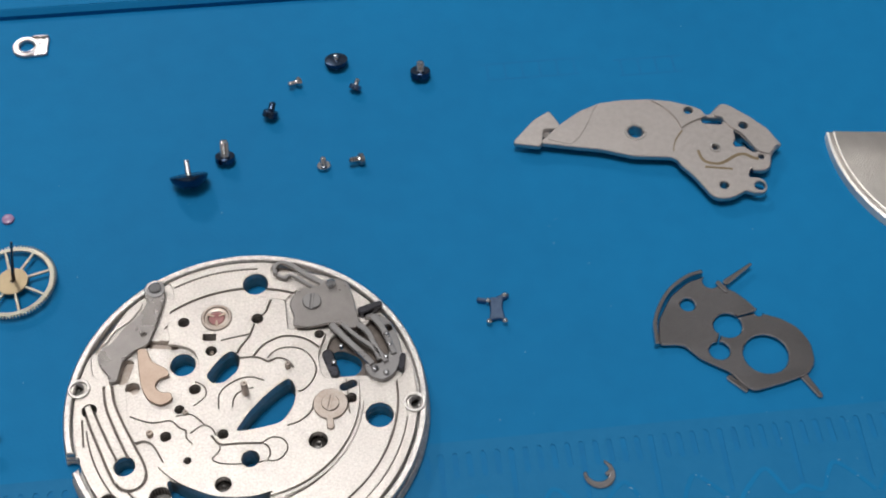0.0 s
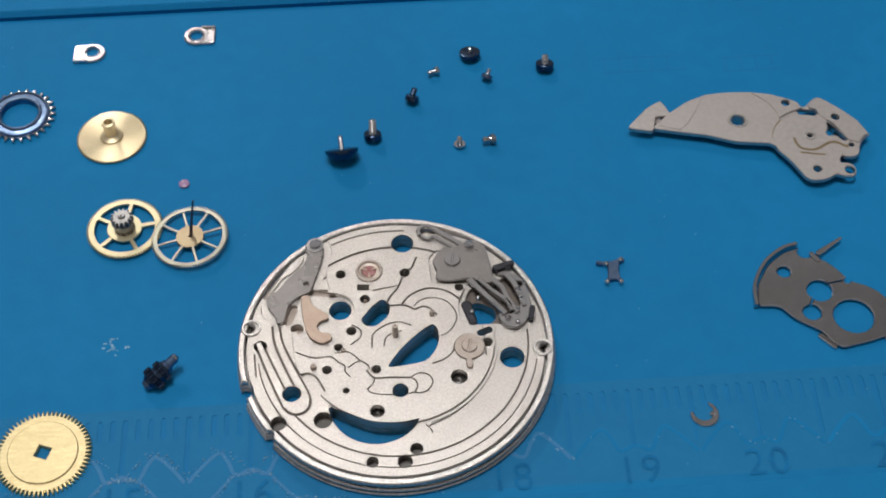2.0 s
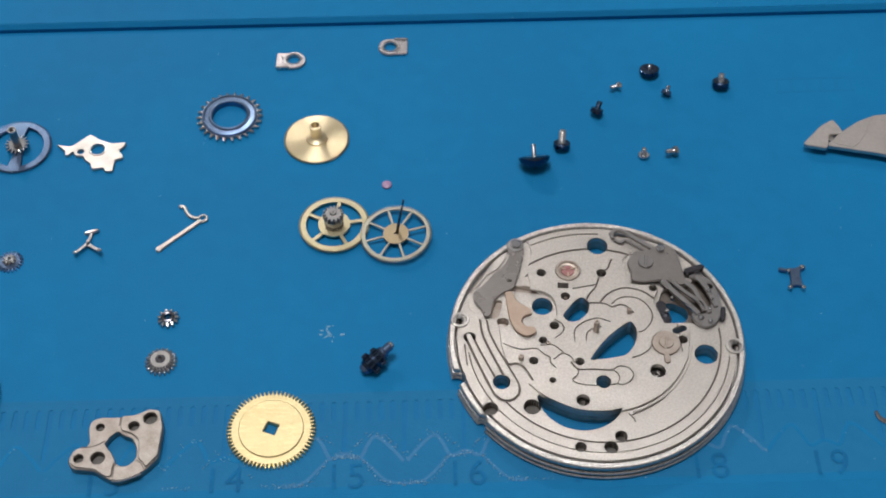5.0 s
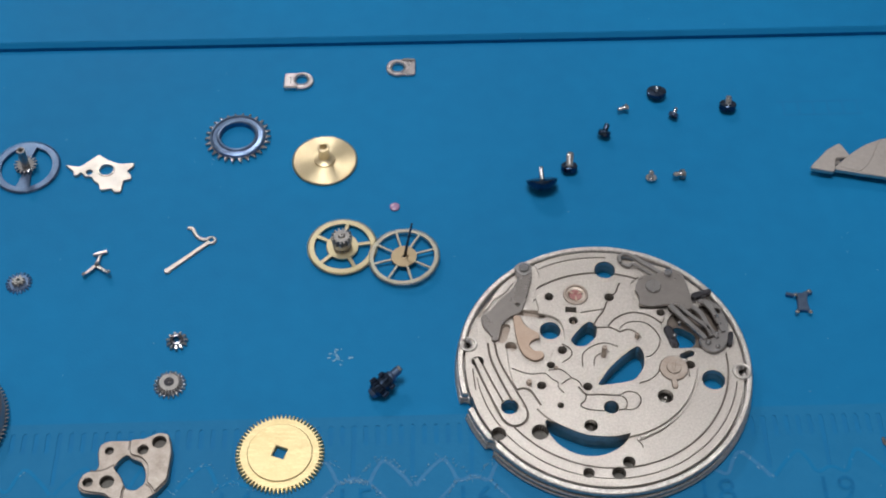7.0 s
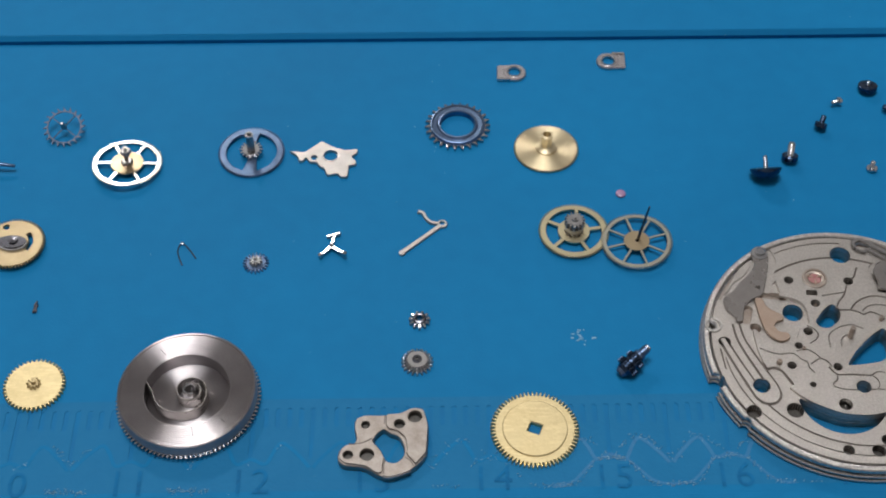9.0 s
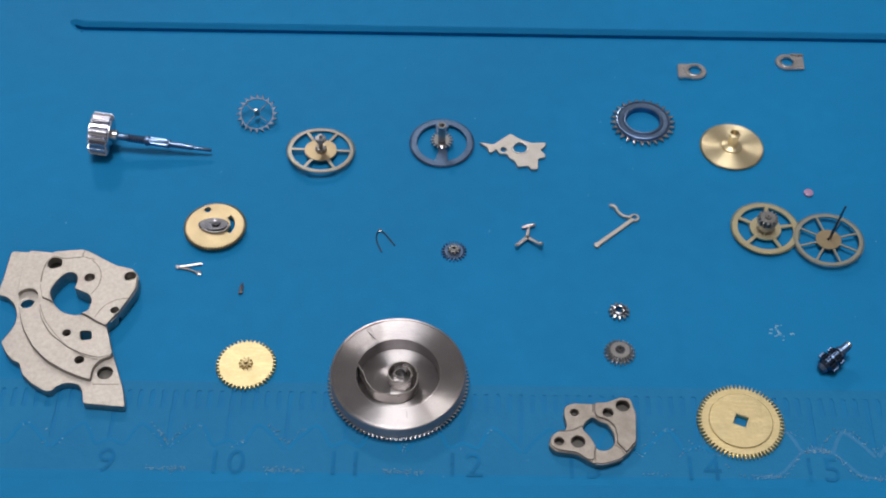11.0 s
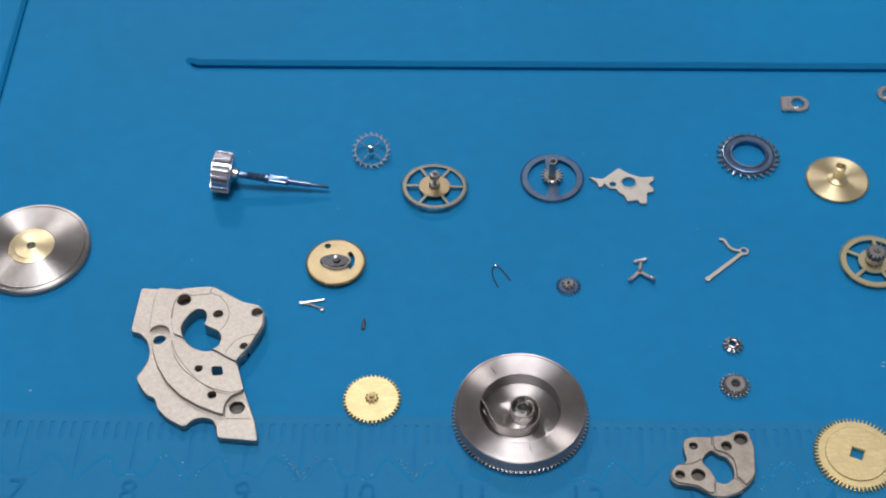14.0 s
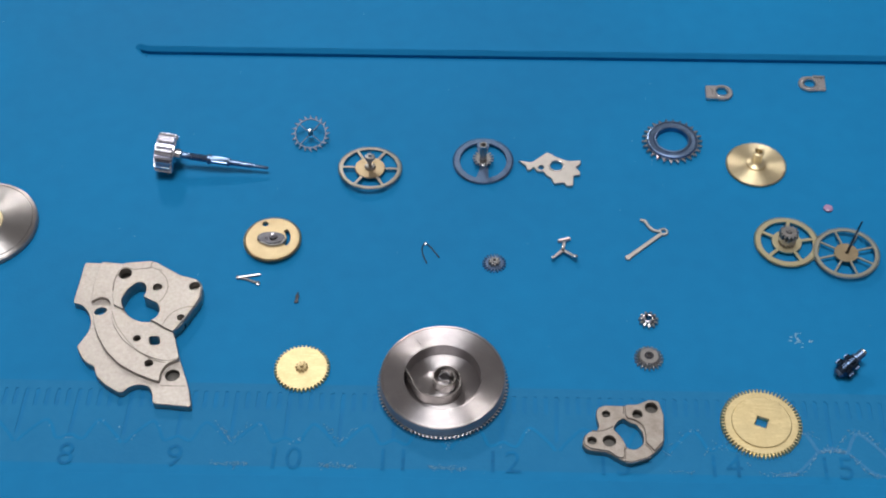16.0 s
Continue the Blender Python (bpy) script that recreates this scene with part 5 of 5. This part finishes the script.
part("stem", turned(rod([(1.7, 0.34), (2.6, 0.34)] + [(2.62 + 0.12 * k, 0.42 if k % 2 else 0.35) for k in range(14)] + [(4.4, 0.34), (4.5, 0.52), (4.8, 0.52), (4.85, 0.4), (6.6, 0.38), (6.7, 0.44), (6.9, 0.44), (6.95, 0.31), (9.1, 0.28), (9.15, 0.2), (10.9, 0.16), (11.0, 0.1)], 18), lay), BLUED, ob, "stepped threaded steel stem")
part("square", turned(slab([box(0, 0, 0.62, 0.62, 20)], [], 4.95, 6.6, 0.03), lay), BLUED, ob)

# ---- dark winding pinion, lying tilted ----
ob = thing("winding_pinion", -30.42, 52.0, "blackened steel winding pinion lying on its side", "gear", "small gears", z=0.98, rz=36)
tilt = pose(0, 0, 0, 0, 68, 0)
part("shaft", turned(rod([(-1.5, 0.42), (-1.2, 0.55), (1.0, 0.55), (1.1, 0.4), (1.75, 0.4), (1.8, 0.3), (2.0, 0.28)], 20), tilt), BLUED, ob)
part("gear", turned(joined(slab([toothed(0, 0, 1.02, 0.86, 18)], [], -0.8, -0.2, 0.1), slab([toothed(0, 0, 0.9, 0.76, 18)], [], 0.1, 0.6, 0.1), lathe([(0.6, -1.15), (0.78, -0.8), (0.72, -0.2), (0.72, 0.1), (0.7, 0.6), (0.45, 0.95)], 28)), tilt), BLACK, ob)
part("tip", turned(rod([(1.75, 0.34), (1.95, 0.34), (2.02, 0.2)], 16), tilt), BRIGHT, ob)


# ---- loose screws ----
def loose_screw(x, y, label, head, height, shaft, length, tilt_, turn, mat_=BLACK, shaft_mat=BRIGHT, name="screw", z=0.0, dome=0.0):
    ob = thing(name, x, y, label, "screw", "loose screws", z=z, rz=turn)
    m = pose(0, 0, 0, 0, tilt_, 0)
    if dome:
        h = lathe([(0.001, 0.0), (head * 0.6, 0.03), (head * 0.9, dome * 0.6), (head, dome), (head, dome + height), (head * 0.9, dome + height + 0.04), (shaft, dome + height + 0.05)], 36)
        base = dome + height
    else:
        h = joined(slab([disc(0, 0, head, 30)], [box(0, 0, head * 2.4, head * 0.28)], 0.0, height * 0.45, 0.0), slab([disc(0, 0, head, 30)], [], height * 0.45, height, 0.05))
        base = height
    prof = [(base, shaft)]
    k, zz = 0, base + 0.15
    while zz < base + length - 0.1:
        prof.append((zz, shaft * (1.0 if k % 2 else 0.8)))
        zz += 0.09
        k += 1
    prof += [(base + length - 0.05, shaft * 0.8), (base + length, shaft * 0.5)]
    part("head", turned(h, m), mat_, ob, "slotted head")
    part("shank", turned(rod(prof, 16), m), shaft_mat, ob, "threaded shank")
    return ob


loose_screw(-15.10, 73.85, "wide dark domed screw standing on its head", 1.52, 0.14, 0.25, 1.25, 45, 95, name="rotor_screw", dome=0.8, z=0.52)
loose_screw(-12.31, 76.5, "dark screw standing tilted with a bright thread", 0.8, 0.5, 0.38, 1.35, -22, -95, name="casing_screw", z=0.26)
loose_screw(-8.55, 80.74, "small dark screw leaning on its head", 0.62, 0.5, 0.3, 0.75, 38, 60, shaft_mat=BLACK, z=0.38)
loose_screw(-5.85, 84.37, "small bright screw lying on its side", 0.42, 0.3, 0.24, 0.8, 80, 205, mat_=BRIGHT, z=0.42)
loose_screw(-2.63, 86.15, "wide black screw head upside down", 0.98, 0.35, 0.22, 0.45, 14, 95, dome=0.35, z=0.06)
loose_screw(-1.36, 83.04, "small dark screw leaning over", 0.5, 0.4, 0.24, 0.55, 55, 60, mat_=BLUED, z=0.4)
loose_screw(4.33, 84.15, "dark screw with a bright shank", 0.85, 0.55, 0.35, 0.8, -20, -95, shaft_mat=BRIGHT, z=0.28)
loose_screw(-4.43, 75.19, "small bright screw standing on its head", 0.55, 0.25, 0.26, 0.75, 10, 100, mat_=BRIGHT, z=0.08)
loose_screw(-1.25, 75.40, "small steel screw lying on its side", 0.48, 0.35, 0.3, 0.85, 78, 195, mat_=STEEL, z=0.46)

# ---- dust and scuffs on the mat ----
rng = np.random.default_rng(5)
specks = []
for k in range(95):
    x, y, r = rng.uniform(-135, 40), rng.uniform(40, 110), rng.uniform(0.02, 0.055)
    specks.append(lathe([(r, 0.0), (r * 0.8, r * 0.8), (0.001, r)], 6, x, y))
for x, y, r in ((-113.84, 51.61, 0.13), (-34.6, 55.4, 0.06), (-98.6, 44.2, 0.08)):
    specks.append(lathe([(r, 0.0), (r * 0.8, r * 0.8), (0.001, r)], 7, x, y))
tagged(part("dust_specks", joined(*specks), DUST), "pale dust specks scattered on the mat", "dust", kind="stuff")
flakes = []
for k in range(20):
    a, d = rng.uniform(0, math.tau), rng.uniform(0, 1.3)
    x, y, r = -34.6 + d * math.cos(a), 55.3 + d * 0.8 * math.sin(a), rng.uniform(0.03, 0.07)
    flakes.append(slab([capsule(x, y, x + rng.uniform(-0.25, 0.25), y + rng.uniform(-0.1, 0.1), r)], [], 0.0, 0.04, 0.02))
for k in range(300):
    x = rng.uniform(-106, 34)
    u = abs((x + 183 + 5) % 10 - 5)
    y = 42.9 + 2.0 * math.exp(-((u - 2.7) / 1.1) ** 2) - 0.5 * max(0, u - 4) + rng.normal(0, 0.13)
    if math.sin(x * 0.9) + math.sin(x * 0.37 + 1) < rng.uniform(-0.6, 1.6):
        continue
    r = rng.uniform(0.014, 0.034)
    flakes.append(slab([capsule(x, y, x + rng.uniform(-0.2, 0.2), y + rng.uniform(-0.1, 0.1), r, r, 3)], [], 0.02, 0.05, 0.015))
for k in range(800):
    n = (9, 10, 11, 14, 15, 15, 16, 16, 17)[int(rng.integers(9))]
    u = rng.uniform(-5, 5) if n > 13 else 5 + rng.uniform(-1.7, 1.7)
    y = 40.45 + 2.6 * math.exp(-(min(abs(u), abs(10 - u)) / 2.35) ** 4) + rng.normal(0, 0.14)
    if rng.random() < 0.35:
        y = 42.9 + 2.2 * abs(math.sin(u * math.pi / 5)) + rng.normal(0, 0.16)
    x, r = (n - 18.3) * 10 + u, rng.uniform(0.010, 0.027)
    flakes.append(slab([capsule(x, y, x + rng.uniform(-0.16, 0.16), y + rng.uniform(-0.1, 0.1), r, r, 3)], [], 0.02, 0.075, 0.015))
tagged(part("polish_residue", joined(*flakes), DUST), "dried pale residue flakes on the ruler", "residue", kind="stuff")
